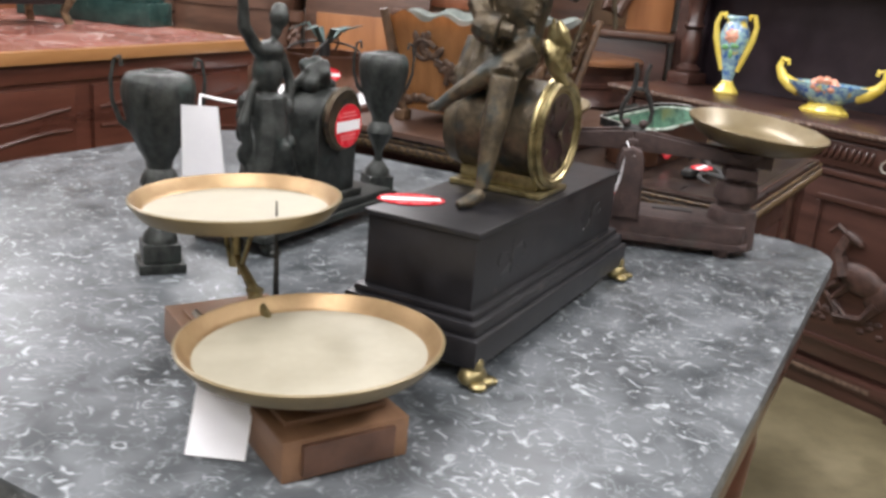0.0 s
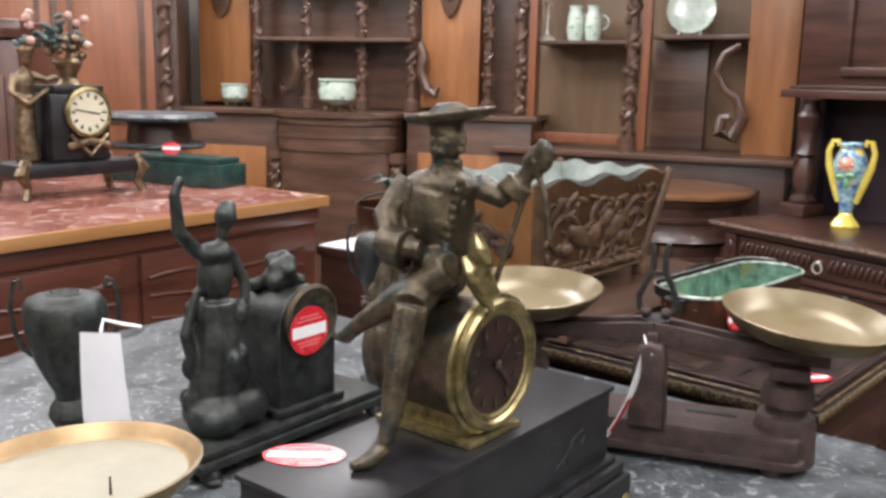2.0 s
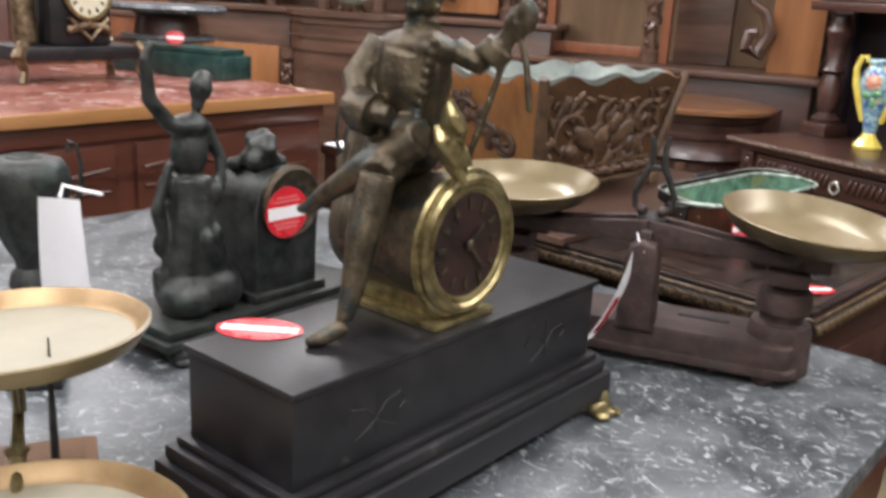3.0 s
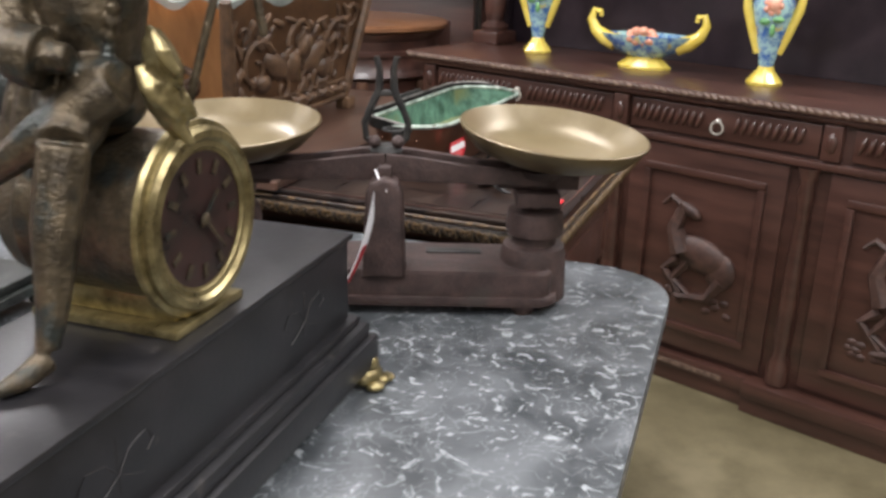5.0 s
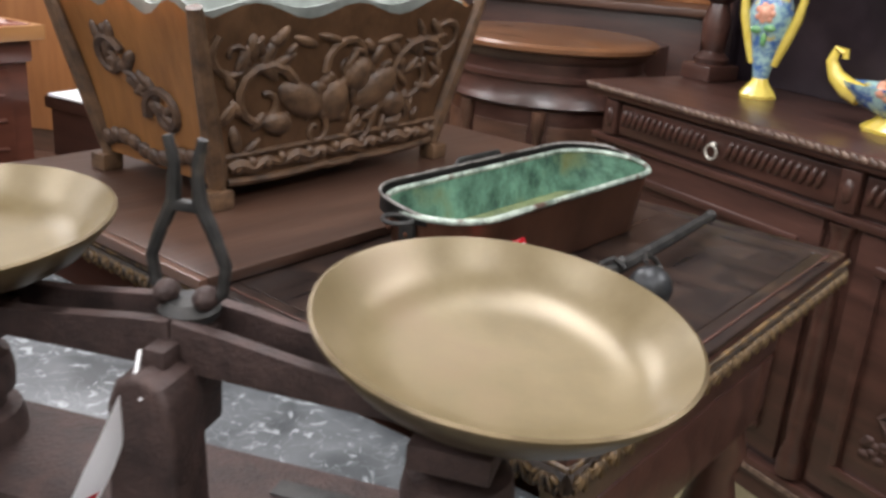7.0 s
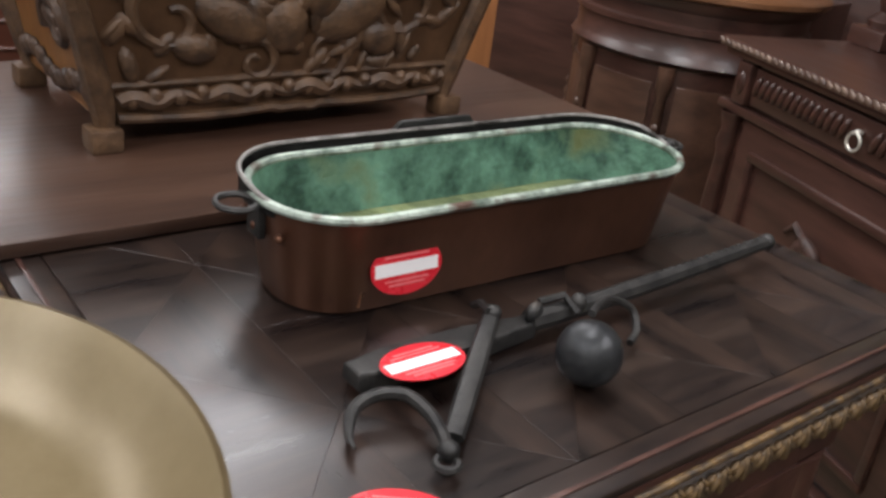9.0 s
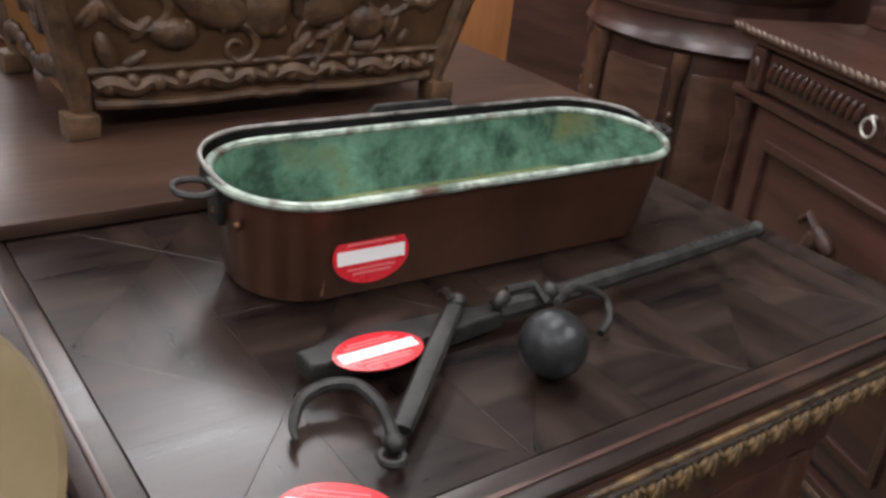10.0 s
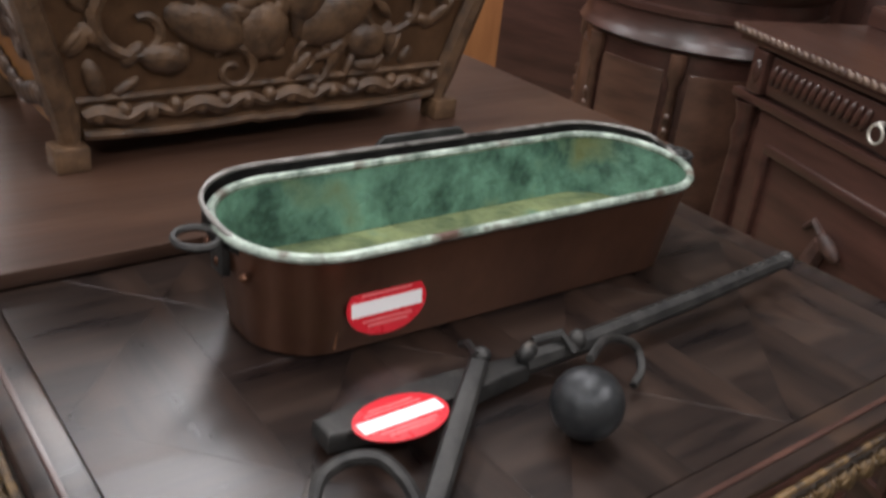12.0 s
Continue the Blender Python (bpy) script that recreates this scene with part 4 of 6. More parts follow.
def planter():
    L0, L1, W0, W1, H = 0.215, 0.262, 0.120, 0.150, 0.245
    p = thing("jardiniere", pose(0.303, 2.509, LEAF, 0, 0, -20.5) @ Matrix.Scale(1.05, 4), "carved walnut planter with flared sides and a zinc liner", "planter")
    z0 = 0.028

    def wall(kind):
        """One flared side with its scalloped upper edge, built facing +x or -y."""
        bm = bmesh.new()
        n = 24
        lo, hi = (L0, L1) if kind == "long" else (W0, W1)
        off0, off1 = (W0, W1) if kind == "long" else (L0, L1)
        grid = []
        for i in range(n + 1):
            s = -1 + 2 * i / n
            top = H + 0.010 * math.cos(3 * math.pi * s) - 0.018 * (1 - abs(s)) * 0.3 + (0.010 if abs(s) > 0.93 else 0)
            col = []
            for j in range(7):
                k = j / 6
                z = z0 + (top - z0) * k
                kk = (z - z0) / (H - z0)
                bow = 0.006 * math.sin(math.pi * k)
                col.append(bm.verts.new((off0 + (off1 - off0) * kk - bow, s * (lo + (hi - lo) * kk), z)))
            grid.append(col)
        for i in range(n):
            for j in range(6):
                bm.faces.new((grid[i][j], grid[i + 1][j], grid[i + 1][j + 1], grid[i][j + 1]))
        bmesh.ops.solidify(bm, geom=bm.faces[:], thickness=0.014)
        return bm

    for a, kind, mtl in ((0, "long", PLANTER_WOOD), (180, "long", PLANTER_WOOD), (-90, "short", BURR), (90, "short", BURR)):
        part("side_panel", join(None, wall(kind), pose(0, 0, 0, 0, 0, a)), mtl, p, "golden veneered end panel" if kind == "short" else "")
    rnd = random.Random(21)

    def carve(name, bm, side, a):
        """Lays a relief built in x, z onto the slanting side and keeps it as a part."""
        o0, o1 = (W0, W1) if side == "long" else (L0, L1)
        for v in bm.verts:
            x, y, z = v.co
            kk = (z - z0) / (H - z0)
            v.co = (o0 + (o1 - o0) * kk - 0.006 * math.sin(math.pi * min(1, max(0, kk))) - y + 0.001, x * (1 + 0.2 * kk), z)
        bm.transform(pose(0, 0, 0, 0, 0, a))
        part(name, bm, CARVING if side == "long" else DARK_OAK_RELIEF, p)

    for side, a in (("long", 0), ("long", 180), ("short", -90), ("short", 90)):
        if side == "long":
            # two facing beasts amid thick scrolling stems
            for cx, cz, r, st, fl, th in ((-0.135, 0.130, 0.052, 0.4, 1, 0.011), (0.0, 0.168, 0.040, 3.4, -1, 0.009), (0.125, 0.140, 0.056, 1.0, 1, 0.011), (0.175, 0.190, 0.030, 2.6, -1, 0.008), (-0.175, 0.190, 0.032, 2.2, 1, 0.008), (0.03, 0.085, 0.030, 5.0, 1, 0.008), (-0.05, 0.080, 0.026, 2.0, -1, 0.008)):
                carve("carved_scroll", scroll(cx, cz, r, 1.2, st, 0, th * 0.72, None, fl), side, a)
            for cx, cz, rx, rz, tw in ((-0.075, 0.125, 0.042, 0.022, 0.5), (-0.02, 0.118, 0.026, 0.030, 0), (0.055, 0.128, 0.044, 0.026, -0.5), (0.095, 0.100, 0.026, 0.020, 0.4), (-0.115, 0.098, 0.024, 0.016, 0.2), (0.02, 0.150, 0.020, 0.026, 0.1)):
                carve("carved_beast", blob(cx, 0, cz, rx, 0.012, rz, None, Matrix.Rotation(tw, 4, "Y"), 12), side, a)
            for i in range(84):
                cx, cz = rnd.uniform(-0.19, 0.19), rnd.uniform(0.07, 0.21)
                carve("carved_leaf", blob(cx, 0, cz, rnd.uniform(0.010, 0.024), 0.006, rnd.uniform(0.005, 0.009), None, Matrix.Rotation(rnd.uniform(0, 3), 4, "Y"), 8), side, a)
            # running wave between two rails, over an apron cut in shallow curves
            wave = [(-0.196 + 0.004 * i, -0.002, 0.049 + 0.0035 * math.sin(i * 0.52)) for i in range(99)]
            carve("carved_wave", tube(wave, [0.0075 + 0.002 * math.sin(i * 0.26) for i in range(99)], 6), side, a)
            for i in range(16):
                carve("carved_knob", blob(-0.184 + 0.0245 * i, -0.002, 0.0500 - 0.002 * (-1) ** i, 0.008, 0.009, 0.009, None, None, 8), side, a)
            carve("upper_rail", tube([(-0.20, 0, 0.064), (0.20, 0, 0.064)], 0.0040, 8), side, a)
            carve("lower_rail", tube([(-0.20 + 0.01 * i, 0, 0.031 - 0.005 * abs(math.sin(i * math.pi / 20)) - (0.004 if 17 < i < 23 else 0)) for i in range(41)], 0.0060, 8), side, a)
        else:
            for cx, cz, r, st, fl in ((-0.05, 0.165, 0.030, 0.4, 1), (0.035, 0.105, 0.036, 3.4, -1)):
                carve("carved_scroll", scroll(cx, cz, r, 1.3, st, 0, 0.008, None, fl), side, a)
            for i in range(26):
                k = rnd.random()
                carve("carved_leaf", blob(-0.065 + 0.11 * k + rnd.uniform(-0.02, 0.02), 0, 0.195 - 0.10 * k + rnd.uniform(-0.02, 0.02), rnd.uniform(0.009, 0.020), 0.006, rnd.uniform(0.005, 0.009), None, Matrix.Rotation(rnd.uniform(0, 3), 4, "Y"), 8), side, a)
            for i in range(11):
                carve("carved_bead", blob(-0.10 + 0.02 * i, -0.002, 0.050 + 0.008 * math.sin(0.9 * i), 0.013, 0.007, 0.012, None, None, 8), side, a)
    for sx in (-1, 1):
        for sy in (-1, 1):
            b = tube([(sx * W0, sy * L0, 0.0), (sx * (W0 - 0.004), sy * (L0 - 0.004), 0.02), (sx * W0, sy * L0, 0.05), (sx * (W1 - 0.008), sy * (L1 - 0.012), 0.18), (sx * (W1 + 0.004), sy * (L1 + 0.006), H + 0.006)], [0.015, 0.010, 0.014, 0.012, 0.010], 8)
            box(sx * W0 - 0.016, sx * W0 + 0.016, sy * L0 - 0.016, sy * L0 + 0.016, 0.0, 0.024, 0.004, b)
            part("corner_post", b, CARVING, p, "carved corner post with a scroll foot")
    b = box(-W0 + 0.01, W0 - 0.01, -L0 + 0.01, L0 - 0.01, z0, z0 + 0.01)
    part("bottom", b, WALNUT, p)
    # zinc liner, standing a little above the wood
    bm = bmesh.new()
    rows = []
    for k, inset in ((0.25, 0.018), (0.7, 0.017), (0.94, 0.015), (1.0, 0.0145)):
        hx, hy = W0 + (W1 - W0) * k - inset, L0 + (L1 - L0) * k - inset
        z = z0 + (H - z0) * k
        ring = []
        for i in range(96):
            s = i / 96 * 4
            e, f = int(s), (s % 1) * 2 - 1
            x, y = ((f * hx, -hy), (hx, f * hy), (-f * hx, hy), (-hx, -f * hy))[e]
            ring.append(bm.verts.new((x, y, z + (0.006 * math.cos(3 * math.pi * f) + 0.004 if k >= 1 else 0))))
        rows.append(ring)
    for a, c in zip(rows, rows[1:]):
        for i in range(96):
            bm.faces.new((a[i], a[(i + 1) % 96], c[(i + 1) % 96], c[i]))
    bm.faces.new(rows[0])
    bmesh.ops.recalc_face_normals(bm, faces=bm.faces)
    bmesh.ops.solidify(bm, geom=bm.faces[:], thickness=0.002)
    part("liner", bm, ZINC, p, "pale grey-green zinc liner")
    return p


DARK_OAK_RELIEF = mat("dark_relief_wood", (0.03, 0.016, 0.010), (0.10, 0.055, 0.03), 0.5, 0, 45, bump=0.4)
planter()


# ---- copper fish kettle ----
def kettle():
    k = thing("fish_kettle", pose(0.736, 2.352, DT + 0.0022, 0, 0, -23.6) @ Matrix.Scale(1.06, 4), "long copper fish kettle, verdigris inside, no lid", "pan")
    L, W, H = 0.212, 0.068, 0.080
    out0, out1 = rounded(W - 0.012, L - 0.012, W - 0.016, 14), rounded(W, L, W - 0.004, 14)
    bm = bmesh.new()
    rows = []
    for f in (0, 0.35, 0.7, 1.0):
        rows.append([bm.verts.new((a[0] + (c[0] - a[0]) * f, a[1] + (c[1] - a[1]) * f, H * f)) for a, c in zip(out0, out1)])
    n = len(out0)
    for a, c in zip(rows, rows[1:]):
        for i in range(n):
            bm.faces.new((a[i], a[(i + 1) % n], c[(i + 1) % n], c[i]))
    bm.faces.new(rows[0])
    bmesh.ops.recalc_face_normals(bm, faces=bm.faces)
    bm.normal_update()
    part("body", bm, COPPER, k, "reddish brown copper wall")
    bm = bmesh.new()
    rows = []
    for f in (0.34, 0.5, 0.7, 1.0):
        rows.append([bm.verts.new((0.975 * (a[0] + (c[0] - a[0]) * f), 0.992 * (a[1] + (c[1] - a[1]) * f), H * f)) for a, c in zip(out0, out1)])
    for a, c in zip(rows, rows[1:]):
        for i in range(n):
            bm.faces.new((a[i], c[i], c[(i + 1) % n], a[(i + 1) % n]))
    part("lining", bm, VERDIGRIS, k, "green verdigris lining")
    inner = [(0.97 * (a[0] + (c[0] - a[0]) * 0.34), 0.99 * (a[1] + (c[1] - a[1]) * 0.34)) for a, c in zip(out0, out1)]
    part("drainer_tray", slab(inner, H * 0.30, H * 0.34, 0.001), VERDI_FLOOR, k, "olive green corroded tray inside")
    b = tube([(x * 1.005, y * 1.002, H + 0.001) for x, y in out1], 0.0036, 8, closed=True)
    part("rim", b, VERDI_RIM, k, "pale corroded rim")
    # iron band standing a finger's width off the far rim, with a raised plate at its middle
    b = bmesh.new()
    far = [p for p in out1 if p[0] < 0.030]
    far = far if far[0][1] > far[-1][1] else far[::-1]
    for x, y in far:
        f = min(1.0, max(0.0, (0.030 - x) / 0.05))
        ox, oy = x * (1 + 0.10 * f) - 0.002, y * (1 + 0.024 * f)
        b.verts.new((ox, oy, H - 0.008))
        b.verts.new((ox, oy, H + 0.008 * f + 0.001))
    b.verts.ensure_lookup_table()
    for i in range(len(far) - 1):
        b.faces.new((b.verts[2 * i], b.verts[2 * i + 2], b.verts[2 * i + 3], b.verts[2 * i + 1]))
    bmesh.ops.solidify(b, geom=b.faces[:], thickness=0.0025)
    part("back_band", b, BLACK_IRON, k, "dark iron band")
    part("band_edge", tube([(v[0] * (1 + 0.10 * min(1.0, max(0.0, (0.030 - v[0]) / 0.05))) - 0.002, v[1] * (1 + 0.024 * min(1.0, max(0.0, (0.030 - v[0]) / 0.05))), H + 0.009 * min(1.0, max(0.0, (0.030 - v[0]) / 0.05)) + 0.001) for v in far], 0.0019, 6), STEEL_EDGE, k, "pale worn edge of the band")
    b = slab([(-0.046, 0.0), (0.046, 0.0), (0.046, 0.012), (0.038, 0.020), (-0.038, 0.020), (-0.046, 0.012)], -0.0022, 0.0022, 0.001)
    b.transform(pose(-W * 1.10 - 0.006, 0.0, H - 0.002) @ Matrix(((0, 0, 1, 0), (1, 0, 0, 0), (0, 1, 0, 0), (0, 0, 0, 1))))
    part("band_plate", b, BLACK_IRON, k, "raised iron plate")
    for s in (-1, 1):
        b = None
        for q in range(3):
            b = blob(0.030 * (q - 1), s * (L - 0.004 + 0.005 * (q == 1)), H - 0.022, 0.004, 0.004, 0.004, b, None, 8)
        part("rivet_row", b, COPPER, k, "copper rivets")
    for s in (-1, 1):
        b = box(-0.010, 0.010, s * (L + 0.001) - 0.002, s * (L + 0.001) + 0.004, H - 0.030, H + 0.002, 0.001)
        tube([(0.0 + 0.016 * math.cos(a), s * (L + 0.016) + 0.015 * math.sin(a), H - 0.002) for a in [i * math.pi / 9 for i in range(18)]], 0.0026, 6, b, closed=True)
        part("ring_handle", b, BLACK_IRON, k, "small iron ring handle")
    rnd = random.Random(12)
    b = None
    for i in range(12):
        a = rnd.uniform(0, 6.28)
        x, z = 0.010 * math.cos(a), H - 0.018 + 0.020 * math.sin(a)
        b = blob(x, L + 0.014 + rnd.uniform(-0.006, 0.010), z, 0.008, 0.007, 0.006, b, pose(0, 0, 0, rnd.uniform(-60, 60), 0, rnd.uniform(0, 180)), 6)
    part("handle_mount", b, BLACK_IRON, k, "dark leafy iron handle mount")
    # a small patch and a streak of lighter copper down the long side
    part("copper_patch", blob(W - 0.0075, -L * 0.70, H * 0.78, 0.0022, 0.008, 0.011, None, None, 10), BRIGHT_COPPER, k, "bright copper patch")
    part("copper_streak", tube([(W - 0.004, -L * 0.66, H * 0.94), (W - 0.0085, -L * 0.70, H * 0.6), (W - 0.0135, -L * 0.72, 0.004)], [0.003, 0.0022, 0.003], 6, flat=0.5), BRIGHT_COPPER, k, "bright copper streak")
    return k


STEEL_EDGE = mat("pale_iron_edge", (0.16, 0.15, 0.14), (0.34, 0.33, 0.31), 0.4, 0.6, 50, bump=0.2, spot=(0.05, 0.045, 0.04), spot_scale=30, spot_at=0.55)
BRIGHT_COPPER = mat("bright_copper", (0.55, 0.25, 0.13), (0.7, 0.38, 0.22), 0.3, 0.8, 60, bump=0.2)
kettle()


# ---- iron steelyard ----
def steelyard():
    s = thing("steelyard", pose(-0.0606, -0.1104, DT + 0.0025) @ Matrix.Scale(1.0627, 4), "old black iron steelyard with hook and ball weight", "steelyard")
    A, B = Vector((0.797, 2.068, 0)), Vector((0.857, 2.215, 0))
    d = (B - A).normalized()
    w = Vector((d.y, -d.x, 0))
    outline = []
    for k, h in ((0, 0.010), (0.03, 0.0135), (0.10, 0.012), (0.155, 0.008)):
        outline.append(A + d * k + w * h)
    for k, h in ((0.155, 0.008), (0.10, 0.012), (0.03, 0.0135), (0, 0.010)):
        outline.append(A + d * k - w * h)
    part("flat_bar", slab([(p.x, p.y) for p in outline], 0.002, 0.016, 0.003), BLACK_IRON, s)
    b = tube([(0.855, 2.210, 0.014), (0.880, 2.264, 0.016), (0.918, 2.368, 0.018), (0.962, 2.496, 0.020)], [0.009, 0.008, 0.0075, 0.0065], 8)
    blob(0.963, 2.499, 0.020, 0.008, 0.008, 0.008, b)
    for k in range(22):
        p = Vector((0.888, 2.286, 0.0164)).lerp(Vector((0.957, 2.481, 0.0198)), k / 21)
        blob(p.x, p.y, p.z + 0.0065, 0.002, 0.002, 0.002, b, None, 6)
    part("arm", b, BLACK_IRON, s, "notched iron arm")
    b = tube([(0.836, 2.184, 0.022), (0.856, 2.128, 0.017), (0.882, 2.056, 0.010)], [0.0065, 0.0075, 0.007], 8, flat=0.6)
    part("strap", b, BLACK_IRON, s, "flat iron strap")
    b = tube([(0.812, 2.203, 0.014), (0.822, 2.193, 0.024), (0.836, 2.180, 0.027)], 0.003, 6)
    blob(0.836, 2.186, 0.024, 0.007, 0.007, 0.006, b)
    blob(0.857, 2.214, 0.020, 0.006, 0.010, 0.009, b)
    blob(0.876, 2.252, 0.020, 0.007, 0.007, 0.009, b)
    tube([(0.856, 2.222, 0.026), (0.868, 2.240, 0.029), (0.882, 2.238, 0.020)], 0.003, 6, b)
    part("shackle", b, BLACK_IRON, s)
    hook = [(0.889, 2.040, 0.008), (0.876, 2.054, 0.010), (0.857, 2.066, 0.012), (0.838, 2.069, 0.014), (0.824, 2.058, 0.013), (0.820, 2.040, 0.010), (0.830, 2.022, 0.007), (0.840, 2.014, 0.006)]
    bend = eased(hook)
    b = tube(bend, [0.0044 if i < 26 else 0.0044 - 0.0032 * (i - 26) / (len(bend) - 27) for i in range(len(bend))], 8)
    part("hook", b, BLACK_IRON, s, "curved iron hook")
    b = tube(arc(0.890, 2.036, 0.007, 0.007, 0, 360, 10, "xy")[:-1], 0.0026, 6, closed=True)
    blob(0.886, 2.044, 0.010, 0.007, 0.007, 0.006, b)
    part("hook_eye", b, BLACK_IRON, s)
    b = blob(0.914, 2.183, 0.0235, 0.0235, 0.0235, 0.0235, seg=28)
    part("ball_weight", b, BALL_IRON, s, "round dark iron ball weight")
    b = tube(eased([(0.906, 2.196, 0.046), (0.902, 2.236, 0.040), (0.912, 2.268, 0.024), (0.922, 2.262, 0.012), (0.924, 2.244, 0.008)]), 0.003, 8)
    part("weight_hook", b, BLACK_IRON, s)
    return s


steelyard()


# ---- price stickers ----
sticker(pose(0.396, 1.144, TOP + 0.1672, 0, 0, 20), 0.040, 0.026, "red oval price sticker on the black clock base")
sticker(pose(0.2155, 1.487, TOP + 0.182, 90, 0, 73), 0.036, 0.034, "red round sticker with white bar on the clock dial")
sticker(pose(0.820, 2.126, DT + 0.0215, 0, 0, 68) , 0.034, 0.022, "red oval price sticker on the steelyard bar")
sticker(pose(0.884, 2.005, DT + 0.0024, 0, 0, 32), 0.034, 0.022, "red oval price sticker on the carved table top")
sticker(pose(0.0, 0.0, 0.0) @ pose(0.736, 2.352, DT, 0, 0, -23.6) @ pose(0.0680, -0.125, 0.040, 0, 81.5, 0) @ pose(0, 0, 0, 0, 0, 90), 0.034, 0.023, "red oval price sticker on the copper kettle")


# ---- carved buffet with majolica ----
FZ = 0.09


def buffet():
    D, W = 0.52, 1.95
    f = thing("buffet", pose(0.620, 3.725, FZ, 0, 0, -41), "dark carved oak buffet with drawers and animal panels", "sideboard")
    H = 0.855
    b = box(-0.02, W, -0.02, D, H - 0.022, H, 0.006)
    box(-0.008, W, -0.008, D, H - 0.036, H - 0.0225, 0.005, b)
    part("top", b, DARK_OAK, f, "dark polished oak top")
    b = None
    k = -0.012
    while k < W - 0.02:
        b = blob(k, -0.019, H - 0.011, 0.014, 0.004, 0.0065, b, pose(0, 0, 0, 0, 24, 0), 6)
        k += 0.021
    part("carved_edge", b, CARVED_EDGE, f, "worn carved edge of the top")
    part("body", box(0.02, W - 0.02, 0.02, D - 0.01, 0.09, H - 0.037, 0.003), DARK_OAK, f)
    # frieze drawers, each with gadroons and a ring pull
    for i, (x0, x1) in enumerate(((0.10, 0.77), (0.83, 1.36), (1.44, 1.86))):
        dr = part("drawer", box(x0, x1, 0.004, 0.022, H - 0.125, H - 0.045, 0.004), DARK_OAK, f, "carved drawer front")
        gad = mesh_of(blob(0, 0, 0, 0.008, 0.010, 0.024, None, pose(0, 0, 0, 0, 18, 0), 8), "gadroon", DARK_OAK)
        n = int((x1 - x0 - 0.03) / 0.021)
        pieces("gadroon", gad, dr, [pose(x0 + 0.02 + 0.021 * q, 0.002, H - 0.080) for q in range(n) if abs(x0 + 0.02 + 0.021 * q - (x0 + x1) / 2) > 0.035])
        cx = (x0 + x1) / 2
        b = tube(arc(cx, -0.010, H - 0.092, 0.017, 0, 360, 14, "xz")[:-1], 0.003, 6, closed=True)
        blob(cx, -0.004, H - 0.074, 0.008, 0.009, 0.006, b)
        part("ring_pull", b, PALE_STEEL, dr, "pale metal ring pull")
        for e in (x0 - 0.03, x1 + 0.03) if i == 0 else (x1 + 0.03,):
            b = box(e - 0.024, e + 0.024, -0.006, 0.02, H - 0.130, H - 0.040, 0.005)
            blob(e, -0.006, H - 0.085, 0.014, 0.008, 0.026, b)
            part("frieze_block", b, DARK_OAK, f, "carved block between drawers")
    b = box(0.0, W, -0.004, 0.02, H - 0.155, H - 0.135, 0.006)
    part("moulding", b, DARK_OAK, f)
    # corner column
    for x in (0.050, 0.80, 1.345, 1.88):
        prof = [(0, 0.10), (0.030, 0.10), (0.030, 0.15), (0.020, 0.18), (0.024, 0.25), (0.022, 0.45), (0.017, 0.60), (0.024, 0.63), (0.018, 0.66), (0.028, 0.70), (0.028, H - 0.16), (0, H - 0.16)]
        part("column", lathe(prof, 20, m=pose(x, 0.010, 0)), DARK_OAK, f, "turned oak column")
    # doors with framed panels and a carved animal
    rnd = random.Random(5)
    for x0, x1 in ((0.10, 0.755), (0.845, 1.295), (1.40, 1.83)):
        z0, z1 = 0.11, H - 0.16
        d = part("door", box(x0, x1, 0.006, 0.022, z0, z1, 0.003), DARK_OAK, f, "framed oak door")
        b = None
        for a in ((x0 + 0.05, x1 - 0.05, z1 - 0.075, z1 - 0.055), (x0 + 0.05, x1 - 0.05, z0 + 0.055, z0 + 0.075), (x0 + 0.05, x0 + 0.07, z0 + 0.0755, z1 - 0.0755), (x1 - 0.07, x1 - 0.05, z0 + 0.0755, z1 - 0.0755)):
            b = box(a[0], a[1], -0.006, 0.008, a[2], a[3], 0.005, b)
        part("panel_frame", b, DARK_OAK, d)
        cx, cz = (x0 + x1) / 2, (z0 + z1) / 2
        b = blob(cx + 0.02, 0.002, cz, 0.085, 0.024, 0.050, None, pose(0, 0, 0, 0, 14, 0))
        blob(cx + 0.080, 0.004, cz - 0.035, 0.045, 0.018, 0.055, b)
        tube([(cx - 0.035, 0.0, cz + 0.0), (cx - 0.065, 0.0, cz + 0.065), (cx - 0.045, 0.0, cz + 0.125)], [0.036, 0.024, 0.018], 8, b)
        blob(cx - 0.022, -0.004, cz + 0.122, 0.036, 0.014, 0.017, b, pose(0, 0, 0, 0, 28, 0))
        tube([(cx - 0.05, 0.004, cz + 0.13), (cx - 0.085, 0.005, cz + 0.150), (cx - 0.11, 0.006, cz + 0.125)], [0.010, 0.009, 0.006], 6, b)
        # folded legs under the body
        for lx, lz in ((-0.06, -0.06), (-0.03, -0.085)):
            tube([(cx + lx + 0.02, 0.0, cz - 0.02), (cx + lx - 0.025, 0.0, cz + lz), (cx + lx + 0.03, 0.0, cz - 0.125)], [0.018, 0.012, 0.008], 6, b)
        tube([(cx + 0.09, 0.0, cz - 0.06), (cx + 0.05, 0.0, cz - 0.12), (cx - 0.04, 0.0, cz - 0.135)], [0.022, 0.014, 0.010], 6, b)
        for i in range(22):
            blob(cx + rnd.uniform(-0.11, 0.12), 0.006, cz - 0.14 + rnd.uniform(-0.02, 0.02), 0.016, 0.007, 0.010, b, None, 6)
        part("animal_relief", b, RELIEF_OAK, d, "carved animal in relief")
    # plinth, stepping forward at the middle
    b = box(0.0, 1.268, -0.012, D - 0.01, 0.045, 0.090, 0.008)
